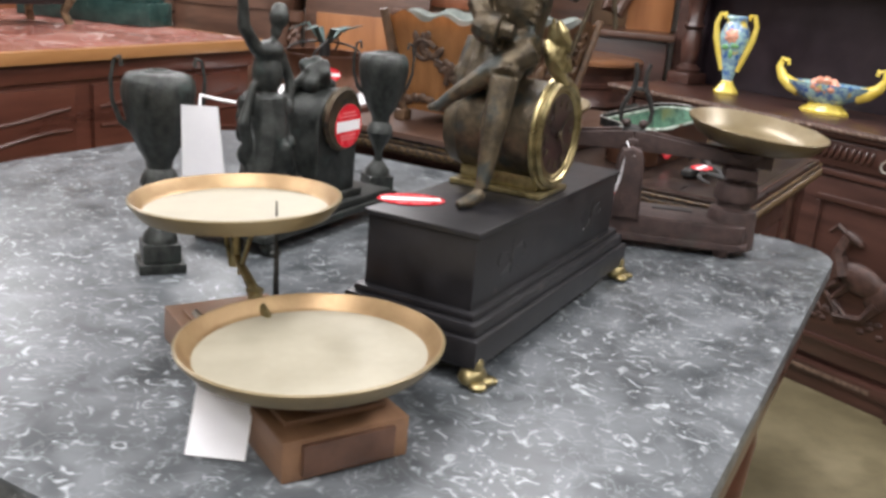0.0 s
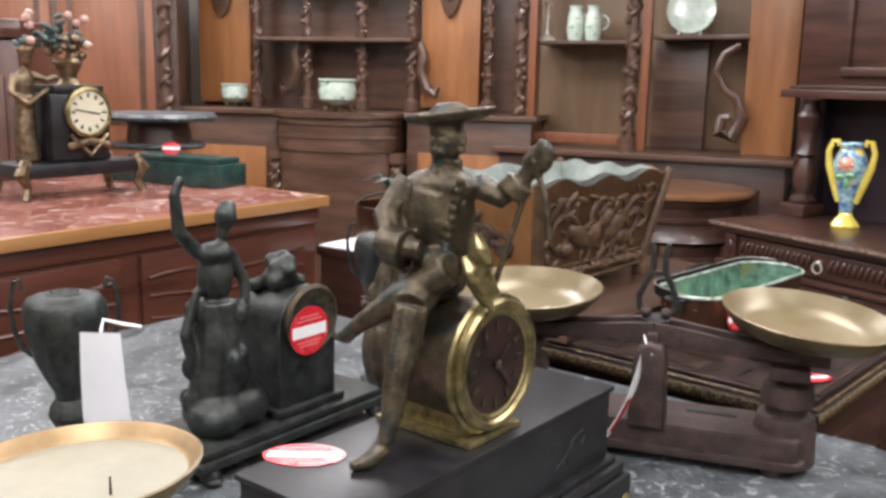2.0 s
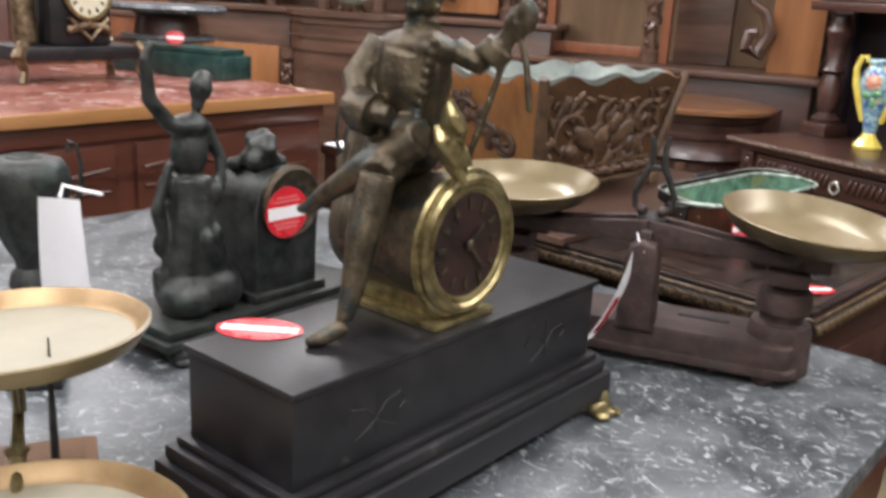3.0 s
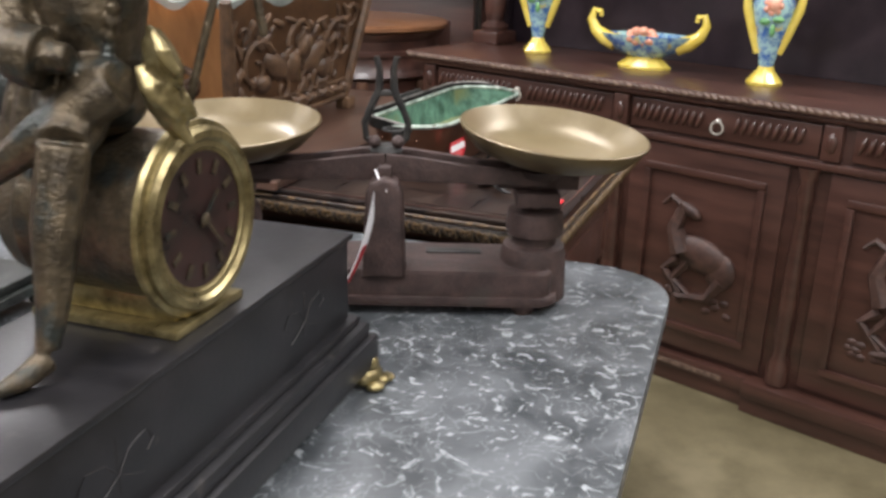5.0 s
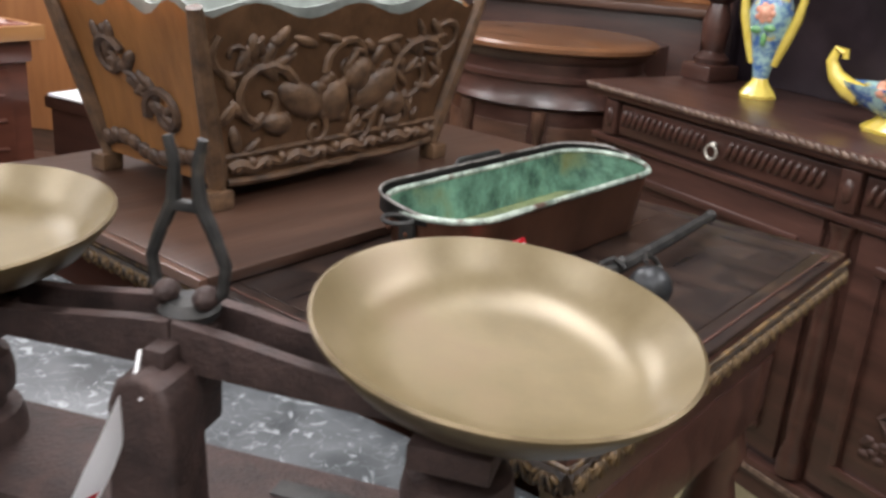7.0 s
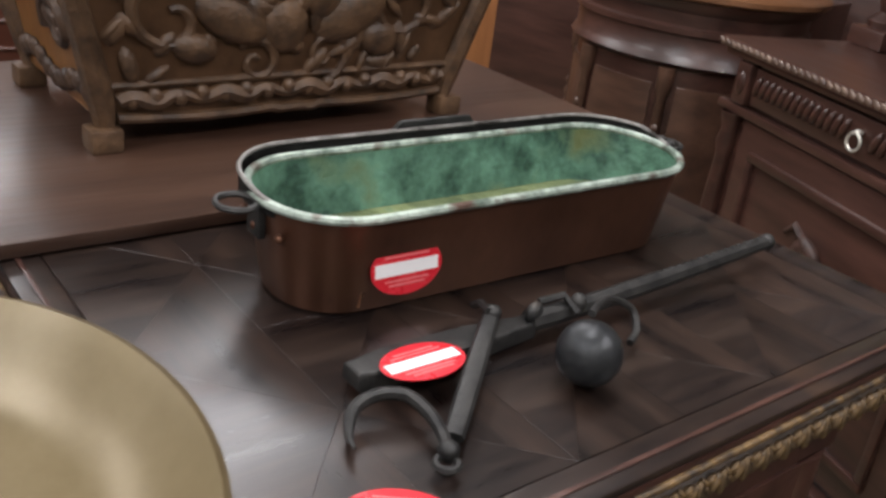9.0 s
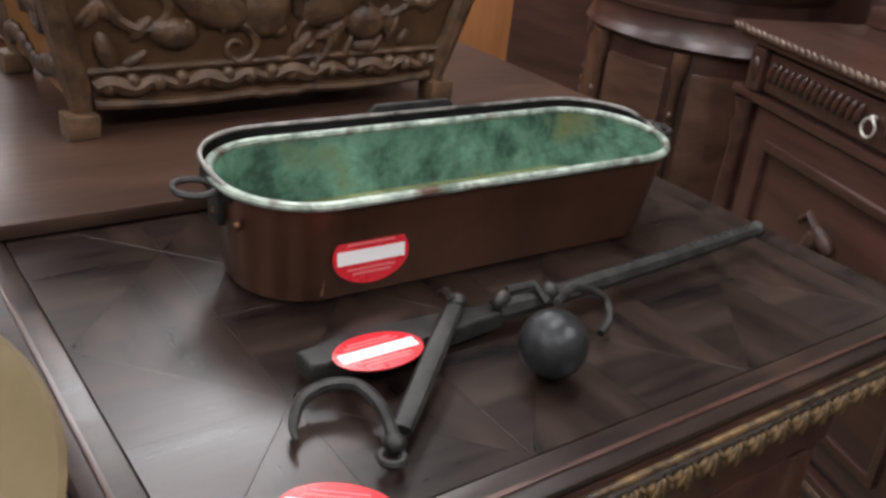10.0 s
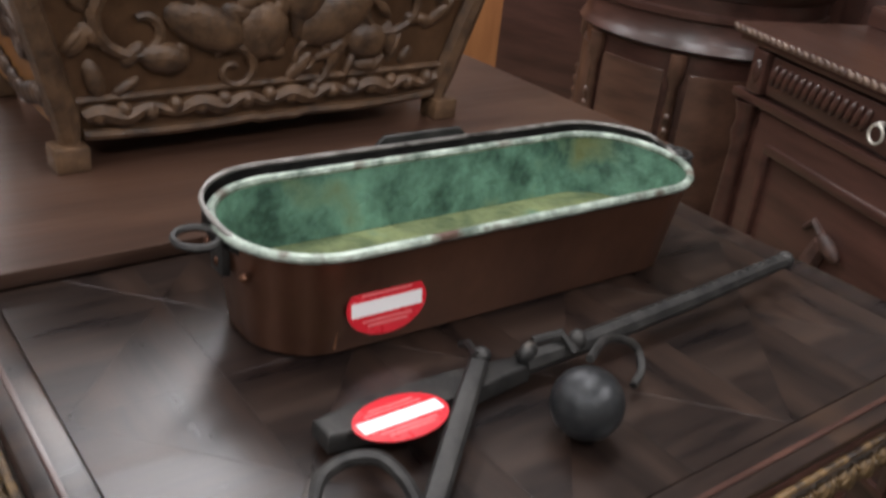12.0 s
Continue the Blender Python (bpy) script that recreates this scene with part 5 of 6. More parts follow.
    box(0.01, 1.268, -0.002, D - 0.02, 0.0, 0.0445, 0.003, b)
    part("plinth", b, DARK_OAK, f, "moulded plinth with a worn edge")
    b = box(1.2682, W, -0.040, D - 0.01, 0.047, 0.094, 0.008)
    box(1.2682, W, -0.030, D - 0.02, 0.0, 0.0465, 0.003, b)
    part("plinth_step", b, DARK_OAK, f, "plinth block stepping forward")
    b = box(0.0, 1.2, -0.016, -0.0125, 0.060, 0.074, 0.001)
    part("worn_strip", b, CARVED_EDGE, f, "pale worn strip on the plinth")
    # upper part, standing back on the top
    b = box(0.04, 1.60, D - 0.06, D - 0.03, H + 0.001, H + 1.0, 0.002)
    part("upper_back", b, NAVY, f, "dark panelled back")
    for x in (0.045, 1.62):
        b = box(x - 0.055, x + 0.055, D - 0.21, D - 0.09, H + 0.0005, H + 0.045, 0.008)
        lathe([(0, H + 0.045), (0.045, H + 0.045), (0.050, H + 0.060), (0.028, H + 0.080), (0.036, H + 0.11), (0.040, H + 0.16), (0.026, H + 0.21), (0.042, H + 0.225), (0.028, H + 0.245), (0.034, H + 0.32), (0.046, H + 0.36), (0.030, H + 0.39), (0.030, H + 0.42), (0, H + 0.42)], 20, into=b, m=pose(x, D - 0.15, 0))
        part("upper_column", b, DARK_OAK, f, "turned column of the upper part")
        part("side_wall", box(x - 0.012, x + 0.012, D - 0.088, D - 0.0605, H + 0.002, H + 1.0, 0.002), NAVY, f)
    b = box(-0.02, 1.68, D - 0.24, D - 0.0605, H + 0.425, H + 0.455, 0.006)
    box(0.0, 1.66, D - 0.22, D - 0.0605, H + 0.456, H + 0.47, 0.004, b)
    part("upper_shelf", b, DARK_OAK, f)
    b = box(0.02, 1.62, D - 0.20, D - 0.062, H + 0.4705, H + 1.0, 0.004)
    part("upper_cupboard", b, DARK_OAK, f)
    b = None
    for x0, x1 in ((0.20, 0.80), (0.92, 1.54)):
        for a in ((x0, x1, 0.50, 0.53), (x0, x1, 0.93, 0.96), (x0, x0 + 0.03, 0.5302, 0.9298), (x1 - 0.03, x1, 0.5302, 0.9298)):
            b = box(a[0], a[1], D - 0.212, D - 0.199, H + a[2], H + a[3], 0.004, b)
    part("cupboard_frame", b, DARK_OAK, f)
    return f


buffet()
BUF = FZ + 0.855


def majolica_vase(x, y, turn, s=1.0):
    v = thing("majolica_vase", pose(x, y, BUF, 0, 0, turn), "yellow majolica vase with blue flowers and two handles", "vase", "majolica set")
    b = lathe([(0, 0), (0.044, 0.0), (0.046, 0.008), (0.036, 0.022), (0.022, 0.040), (0.019, 0.050), (0, 0.050)], 28, ripple=0.06, lobes=8)
    part("foot", b, YELLOW, v, "ruffled yellow foot")
    prof = [(0, 0.048), (0.019, 0.050), (0.024, 0.075), (0.036, 0.130), (0.050, 0.185), (0.056, 0.215), (0.046, 0.245), (0.036, 0.262), (0.042, 0.280), (0.040, 0.284), (0.030, 0.268), (0, 0.262)]
    part("body", lathe(prof, 32), BLUE_GLAZE, v, "blue and green flowered body")
    b = blob(0, -0.047, 0.215, 0.020, 0.012, 0.020)
    for i in range(7):
        a = i * 0.9
        blob(0.017 * math.cos(a), -0.046, 0.213 + 0.017 * math.sin(a), 0.011, 0.009, 0.011, b, None, 8)
    part("flower", b, ROSE, v, "pink moulded flower")
    b = blob(0.016, -0.048, 0.178, 0.016, 0.006, 0.009)
    blob(-0.018, -0.045, 0.172, 0.015, 0.006, 0.010, b)
    blob(0.004, -0.043, 0.150, 0.008, 0.006, 0.018, b)
    part("leaves", b, LEAF_GLAZE, v, "green moulded leaves")
    for sx in (-1, 1):
        pts = [(sx * 0.026, 0, 0.085), (sx * 0.045, 0, 0.140), (sx * 0.066, 0, 0.200), (sx * 0.074, 0, 0.250), (sx * 0.062, 0, 0.288), (sx * 0.046, 0, 0.290), (sx * 0.042, 0, 0.272)]
        part("handle", tube(pts, [0.012, 0.014, 0.013, 0.010, 0.009, 0.009, 0.008], 10), YELLOW, v, "yellow handle")
    return v


majolica_vase(1.03, 3.745, -20)
majolica_vase(1.605, 3.17, -20)


def majolica_bowl(x, y, turn):
    v = thing("majolica_bowl", pose(x, y, BUF, 0, 0, turn), "boat-shaped majolica bowl with yellow curled handles", "bowl", "majolica set")
    b = lathe([(0, 0), (0.066, 0.0), (0.068, 0.008), (0.052, 0.022), (0.038, 0.036), (0, 0.036)], 36, 1.15, 0.7, ripple=0.07, lobes=10)
    part("foot", b, YELLOW, v, "ruffled yellow foot")
    prof = [(0, 0.030), (0.040, 0.032), (0.082, 0.058), (0.108, 0.088), (0.112, 0.100), (0.104, 0.098), (0.07, 0.075), (0, 0.060)]
    part("body", lathe(prof, 40, 1.25, 0.62, ripple=0.03, lobes=6), BLUE_GLAZE, v, "blue and green flowered bowl")
    b = None
    for i in range(9):
        a = i * 0.7
        b = blob(0.034 * math.cos(a), -0.052 + 0.004 * math.sin(3 * a), 0.098 + 0.016 * math.sin(a), 0.017, 0.013, 0.014, b, None, 8)
    part("flower", b, ROSE, v, "pink moulded roses")
    for sx in (-1, 1):
        pts = [(sx * 0.095, 0, 0.070), (sx * 0.130, 0, 0.082), (sx * 0.160, 0, 0.104), (sx * 0.176, 0, 0.136), (sx * 0.168, 0, 0.162), (sx * 0.148, 0, 0.160), (sx * 0.146, 0, 0.144)]
        part("handle", tube(pts, [0.026, 0.024, 0.018, 0.013, 0.010, 0.009, 0.007], 10), YELLOW, v, "yellow curled handle")
    return v


majolica_bowl(1.325, 3.43, -28)


# ---- red marble commode with a gilt clock ----
def commode():
    c = thing("commode", pose(-0.50, 2.94, FZ, 0, 0, -15.5), "mahogany commode with a red marble top", "chest")
    L, W, H = 2.1, 1.0, 0.956
    part("marble_top", box(-W, -0.020, -L, -0.020, H - 0.028, H, 0.003), RED_MARBLE, c, "red veined marble top")
    b = box(-0.0195, 0.0, -L, 0.0, H - 0.034, H - 0.001, 0.005)
    box(-W, -0.0195, -0.0195, 0.0, H - 0.034, H - 0.001, 0.005, b)
    part("edge_strip", b, EDGE_WOOD, c, "light brown wooden edge")
    part("body", box(-W + 0.03, -0.035, -L + 0.03, -0.03, 0.06, H - 0.035, 0.004), RED_WOOD, c)
    b = box(-W + 0.02, -0.022, -L + 0.02, -0.02, H - 0.085, H - 0.035, 0.012)
    part("cornice", b, RED_WOOD, c)
    for i in range(3):
        y1 = -0.08 - i * 0.66
        for k, (z0, z1) in enumerate(((0.64, 0.86), (0.38, 0.62), (0.11, 0.36))):
            d = part("drawer", box(-0.036, -0.022, y1 - 0.60, y1, z0, z1, 0.005), RED_WOOD, c, "mahogany drawer front")
            b = None
            for j in range(3):
                zz = z0 + (j + 0.8) * (z1 - z0) / 4
                b = tube([(-0.021, y1 - 0.02 - 0.056 * q, zz + 0.012 * math.sin(q * 0.7 + j)) for q in range(11)], 0.005, 6, b)
            part("wave_moulding", b, RED_WOOD, d, "wavy carved moulding")
    part("plinth", box(-W + 0.02, -0.028, -L + 0.02, -0.02, 0.0, 0.06, 0.004), RED_WOOD, c)
    return c


commode()
CT = FZ + 0.956


def gilt_clock(x, y, turn):
    c = thing("gilt_clock", pose(x, y, CT, 0, 0, turn) @ Matrix.Scale(1.2, 4), "black and gilt mantel clock with a standing figure", "clock")
    part("base", box(-0.17, 0.17, -0.075, 0.075, 0.050, 0.085, 0.010), SLATE, c, "black slate base")
    for sx in (-1, 1):
        for sy in (-1, 1):
            f = tube([(0.145 * sx, 0.06 * sy, 0.09), (0.165 * sx, 0.070 * sy, 0.062), (0.150 * sx, 0.066 * sy, 0.03), (0.160 * sx, 0.072 * sy, 0.0)], [0.014, 0.017, 0.010, 0.012], 8)
            part("foot", f, GILT, c, "gilt scroll foot")
    b = box(-0.075, 0.085, -0.055, 0.055, 0.085, 0.25, 0.010)
    box(-0.06, 0.075, -0.05, 0.05, 0.2502, 0.27, 0.006, b)
    part("case", b, SLATE, c)
    turn_y = pose(0.020, -0.058, 0.205, 90, 0, 0)
    part("bezel", lathe([(0.054, -0.004), (0.062, 0.0), (0.062, 0.010), (0.055, 0.014), (0.052, 0.008)], 36, m=turn_y), BRASS, c, "gilt ring")
    face = part("dial", lathe([(0, 0.0), (0.053, 0.0), (0.053, 0.006), (0, 0.007)], 36, m=turn_y), ENAMEL, c, "cream enamel dial")
    b = None
    for h in range(12):
        b = join(b, box(-0.0025, 0.0025, -0.0004, 0.0006, 0.036, 0.047), pose(0.020, -0.0655, 0.205, 0, 30 * h, 0))
    part("numerals", b, INK, face, "black numerals")
    b = join(None, box(-0.002, 0.002, -0.0004, 0.0004, 0, 0.03), pose(0.020, -0.067, 0.205, 0, 100, 0))
    join(b, box(-0.0015, 0.0015, -0.0004, 0.0004, 0, 0.04), pose(0.020, -0.067, 0.205, 0, -80, 0))
    part("watch_hands", b, INK, face, "black pointers")
    b = None
    for k in range(9):
        b = blob(0.020 + 0.012 * (k - 4), -0.062, 0.135 - 0.010 * abs(k - 4) * 0.3, 0.010, 0.008, 0.011, b, None, 8)
    tube([(-0.03, -0.062, 0.15), (0.02, -0.066, 0.10), (0.07, -0.062, 0.15)], 0.006, 6, b)
    part("mount", b, GILT, c, "gilt swag mount")
    b = tube([(-0.105, 0, 0.085), (-0.11, 0, 0.17), (-0.105, 0, 0.24)], [0.030, 0.026, 0.022], 10)
    blob(-0.105, 0, 0.27, 0.026, 0.020, 0.040, b)
    blob(-0.10, -0.004, 0.335, 0.018, 0.018, 0.022, b)
    blob(-0.10, -0.004, 0.352, 0.024, 0.022, 0.010, b)
    tube([(-0.128, 0, 0.295), (-0.145, -0.01, 0.25), (-0.115, -0.03, 0.225), (-0.06, -0.03, 0.262)], [0.010, 0.010, 0.009, 0.007], 8, b)
    tube([(-0.085, 0, 0.295), (-0.055, -0.01, 0.28), (-0.03, -0.02, 0.29)], [0.010, 0.009, 0.007], 8, b)
    remesh(part("figure", b, GILT, c, "gilt standing figure"), 0.005)
    b = lathe([(0, 0.27), (0.03, 0.27), (0.02, 0.285), (0.022, 0.30), (0.036, 0.325), (0.030, 0.335), (0, 0.335)], 18, m=pose(0.01, 0, 0))
    rnd = random.Random(3)
    for i in range(24):
        blob(0.01 + rnd.uniform(-0.04, 0.04), rnd.uniform(-0.02, 0.02), rnd.uniform(0.335, 0.385), 0.011, 0.010, 0.011, b, None, 8)
    part("flower_vase", b, GILT, c, "gilt vase of flowers")
    b = None
    for i in range(46):
        a, k = rnd.uniform(0, 6.28), rnd.uniform(0.2, 1.0)
        x, y, z = -0.02 + 0.10 * k * math.cos(a), 0.03 * k * math.sin(a), 0.36 + 0.085 * rnd.random() * (1.2 - k)
        b = blob(x, y, z, 0.013, 0.008, 0.006, b, pose(0, 0, 0, 0, rnd.uniform(-50, 50), rnd.uniform(0, 180)), 6)
    part("leaf_spray", b, GREEN_PLANT, c, "dark metal leaves")
    for i in range(9):
        part("rose", blob(-0.02 + rnd.uniform(-0.09, 0.09), -0.02 + rnd.uniform(-0.015, 0.015), rnd.uniform(0.365, 0.44), 0.011, 0.010, 0.010, None, None, 10), ROSE_PALE, c, "pale pink porcelain rose")
    return c


gilt_clock(-1.20, 2.60, 74)
x = thing("marble_box", pose(-1.12, 2.995, CT, 0, 0, -4), "long dark green marble box on the commode", "box")
part("box_body", box(-0.25, 0.25, -0.07, 0.07, 0.0, 0.075, 0.006), GREEN_BOX, x)
part("box_lid", box(-0.14, 0.23, -0.06, 0.06, 0.0752, 0.095, 0.006), GREEN_BOX, x, "polished green lid")
sticker(pose(-1.10, 2.960, CT + 0.118, 70, 0, 20), 0.032, 0.022, "pink price label standing on the green box")
x = thing("mahogany_cabinet", pose(-2.05, 2.95, FZ, 0, 0, 30), "tall red mahogany cabinet with a rounded top", "cabinet")
part("carcase", box(-0.32, 0.32, -0.28, 0.28, 0.0, 1.42, 0.012), RED_WOOD, x)
part("cabinet_top", box(-0.34, 0.34, -0.30, 0.30, 1.421, 1.49, 0.03), RED_WOOD, x, "rounded top")
part("door", box(-0.27, 0.27, -0.292, -0.2805, 0.12, 1.30, 0.006), RED_WOOD, x, "plain mahogany door")


# ---- far dressers ----
def spiral_column(x, y, z0, z1, r):
    b = lathe([(0, z0), (r * 1.3, z0), (r * 1.3, z0 + 0.05), (r * 0.7, z0 + 0.07), (r * 0.7, z1 - 0.07), (r * 1.3, z1 - 0.05), (r * 1.3, z1), (0, z1)], 16, m=pose(x, y, 0))
    pts = []
    n = int((z1 - z0) / 0.012)
    for i in range(n):
        a = i * 0.55
        pts.append((x + r * 0.55 * math.cos(a), y + r * 0.55 * math.sin(a), z0 + 0.07 + (z1 - z0 - 0.14) * i / (n - 1)))
    tube(pts, r * 0.5, 6, b)
    rnd = random.Random(int(1000 * abs(x)))
    for i in range(24):
        blob(x + rnd.uniform(-r, r) * 0.8, y - r * 0.7, rnd.uniform(z0 + 0.08, z1 - 0.08), r * 0.4, r * 0.35, r * 0.5, b, None, 6)
    return b


def dresser_bow():
    f = thing("dresser", pose(-1.34, 4.62, FZ, 0, 0, 6), "tall carved oak dresser with bow front and orange panels", "dresser")
    Z = 1.145
    # bow-fronted middle of the base
    bow = [(-0.34, 0.30), (-0.34, 0.02)] + [(0.34 * -math.cos(radians(a)), 0.02 - 0.14 * math.sin(radians(a))) for a in range(10, 180, 10)] + [(0.34, 0.02), (0.34, 0.30)]
    b = slab(bow, Z - 0.03, Z, 0.006)
    slab([(p * 0.97, q * 0.95 + 0.01) for p, q in bow], Z - 0.065, Z - 0.0305, 0.010, b)
    part("counter", b, WALNUT, f, "bowed brown counter")
    b = slab([(p * 0.93, q * 0.9 + 0.012) for p, q in bow], Z - 0.20, Z - 0.066, 0.006)
    slab([(p * 0.95, q * 0.92 + 0.011) for p, q in bow], Z - 0.135, Z - 0.12, 0.004, b)
    part("bow_drawer", b, WALNUT, f, "bowed drawer band")
    b = slab([(p * 0.90, q * 0.86 + 0.015) for p, q in bow], 0.10, Z - 0.201, 0.004)
    part("bow_cupboard", b, WALNUT, f, "brown oak bow front")
    for sx in (-1, 1):
        part("pilaster", spiral_column(0.33 * sx, 0.02, 0.1, Z - 0.20, 0.034), WALNUT, f, "carved pilaster")
        part("side_base", box(min(0.36 * sx, 1.0 * sx), max(0.36 * sx, 1.0 * sx), 0.10, 0.55, 0.0, Z - 0.03, 0.004), WALNUT, f)
        part("side_counter", box(min(0.345 * sx, 1.03 * sx), max(0.345 * sx, 1.03 * sx), 0.07, 0.56, Z - 0.0295, Z - 0.001, 0.006), WALNUT, f)
        b = None
        b = box(min(0.42 * sx, 0.94 * sx), max(0.42 * sx, 0.94 * sx), 0.092, 0.099, 0.2, Z - 0.2, 0.003)
        part("side_door", b, ORANGE, f, "orange oak door")
    part("plinth", box(-1.0, 1.0, 0.0, 0.55, 0.0, 0.09, 0.006), WALNUT, f)
    # hutch
    part("hutch_back", box(-1.0, 1.0, 0.50, 0.53, Z, Z + 0.95, 0.002), WALNUT, f)
    part("orange_panel", box(0.34, 0.66, 0.42, 0.4995, Z + 0.02, Z + 0.93, 0.004), ORANGE, f, "orange oak panel")
    part("orange_panel", box(-0.98, -0.66, 0.42, 0.4995, Z + 0.02, Z + 0.93, 0.004), ORANGE, f, "orange oak panel")
    for x in (-0.60, -0.30, 0.02, 0.30, 0.72):
        part("spiral_column", spiral_column(x, 0.38, Z, Z + 0.90, 0.032), WALNUT, f, "spiral carved column")
    for z in (0.36, 0.66):
        part("shelf", box(-0.58, 0.32, 0.28, 0.4995, Z + z, Z + z + 0.02, 0.003), WALNUT, f)
    part("cupboard_pane", box(-0.56, -0.34, 0.30, 0.303, Z + 0.04, Z + 0.355), GLASS, f, "clear glass pane")
    for x in (0.50, -0.82):
        b = slab([(-0.06, 0.16), (0.06, 0.16), (0.075, 0.02), (0.03, -0.10), (0.0, -0.13), (-0.03, -0.10), (-0.075, 0.02)], 0, 0.03, 0.008)
        b.transform(pose(x, 0.418, Z + 0.62, 90, 0, 0))
        blob(x, 0.385, Z + 0.63, 0.03, 0.012, 0.06, b)
        part("shield", b, WALNUT, f, "carved shield boss")
    for sx in (-1, 1):
        pts = [(0.345 * sx, 0.36, Z + 0.36), (0.37 * sx, 0.36, Z + 0.30), (0.355 * sx, 0.36, Z + 0.22), (0.39 * sx, 0.36, Z + 0.12), (0.44 * sx, 0.36, Z + 0.09), (0.45 * sx, 0.36, Z + 0.13)]
        part("scroll_bracket", tube(pts, [0.02, 0.028, 0.024, 0.03, 0.024, 0.014], 8), WALNUT, f, "scrolled bracket")
    part("cornice", box(-1.05, 1.05, 0.24, 0.56, Z + 0.951, Z + 1.05, 0.015), WALNUT, f)
    return f


dresser_bow()


def dresser_glass():
    f = thing("dresser", pose(0.12, 4.72, FZ, 0, 0, -4), "brown carved dresser with a glazed cupboard and open shelves", "dresser")
    Z = 1.0
    # base given the darker oak to put the shade under the counter into its colour
    part("base", box(-0.62, 0.72, 0.0, 0.5, 0.0, Z - 0.03, 0.005), DARK_OAK, f)
    part("counter", box(-0.65, 0.75, -0.04, 0.5, Z - 0.0295, Z, 0.008), WALNUT, f)
    part("hutch_back", box(-0.62, 0.62, 0.46, 0.49, Z + 0.001, Z + 1.1, 0.002), PALE_BACK, f, "pale brown boarded back")
    part("orange_side", box(0.5, 0.72, 0.20, 0.4595, Z + 0.001, Z + 1.1, 0.004), ORANGE, f, "orange oak side panel")
    for x in (-0.58, -0.02):
        part("spiral_column", spiral_column(x, 0.16, Z, Z + 1.08, 0.038), WALNUT, f, "spiral carved column")
        part("stile", box(x + 0.045, x + 0.085, 0.14, 0.19, Z + 0.001, Z + 1.08, 0.004), RED_BROWN, f, "reddish wooden stile")
    part("partition", box(0.04, 0.30, 0.38, 0.4595, Z + 0.001, Z + 0.52, 0.004), WALNUT, f)
    part("glass_shelf", box(-0.53, -0.06, 0.18, 0.4595, Z + 0.50, Z + 0.518, 0.002), WALNUT, f)
    part("open_shelf", box(0.07, 0.4995, 0.18, 0.4595, Z + 0.525, Z + 0.545, 0.003), WALNUT, f)
    part("door_rail", box(-0.53, -0.06, 0.15, 0.18, Z + 0.02, Z + 0.07, 0.004), RED_BROWN, f, "reddish door rail")
    pts = [(0.47, 0.17, Z + 0.50), (0.40, 0.17, Z + 0.46), (0.37, 0.17, Z + 0.38), (0.41, 0.17, Z + 0.30), (0.47, 0.17, Z + 0.26), (0.50, 0.17, Z + 0.17), (0.46, 0.17, Z + 0.08), (0.40, 0.17, Z + 0.10), (0.41, 0.17, Z + 0.17), (0.45, 0.17, Z + 0.17)]
    b = tube(pts, [0.014, 0.016, 0.018, 0.02, 0.024, 0.03, 0.036, 0.03, 0.026, 0.03], 8)
    part("scroll_bracket", b, WALNUT, f, "large scrolled bracket")
    part("cornice", box(-0.66, 0.76, 0.05, 0.5, Z + 1.101, Z + 1.2, 0.02), WALNUT, f)
    return f


PALE_BACK = wood("pale_brown_boards", (0.14, 0.085, 0.045), (0.24, 0.15, 0.085), 0.5, 5, "z", 0.1)
RED_BROWN = wood("red_brown_oak", (0.15, 0.05, 0.022), (0.25, 0.09, 0.04), 0.4, 8, "z", 0.3)
dresser_glass()


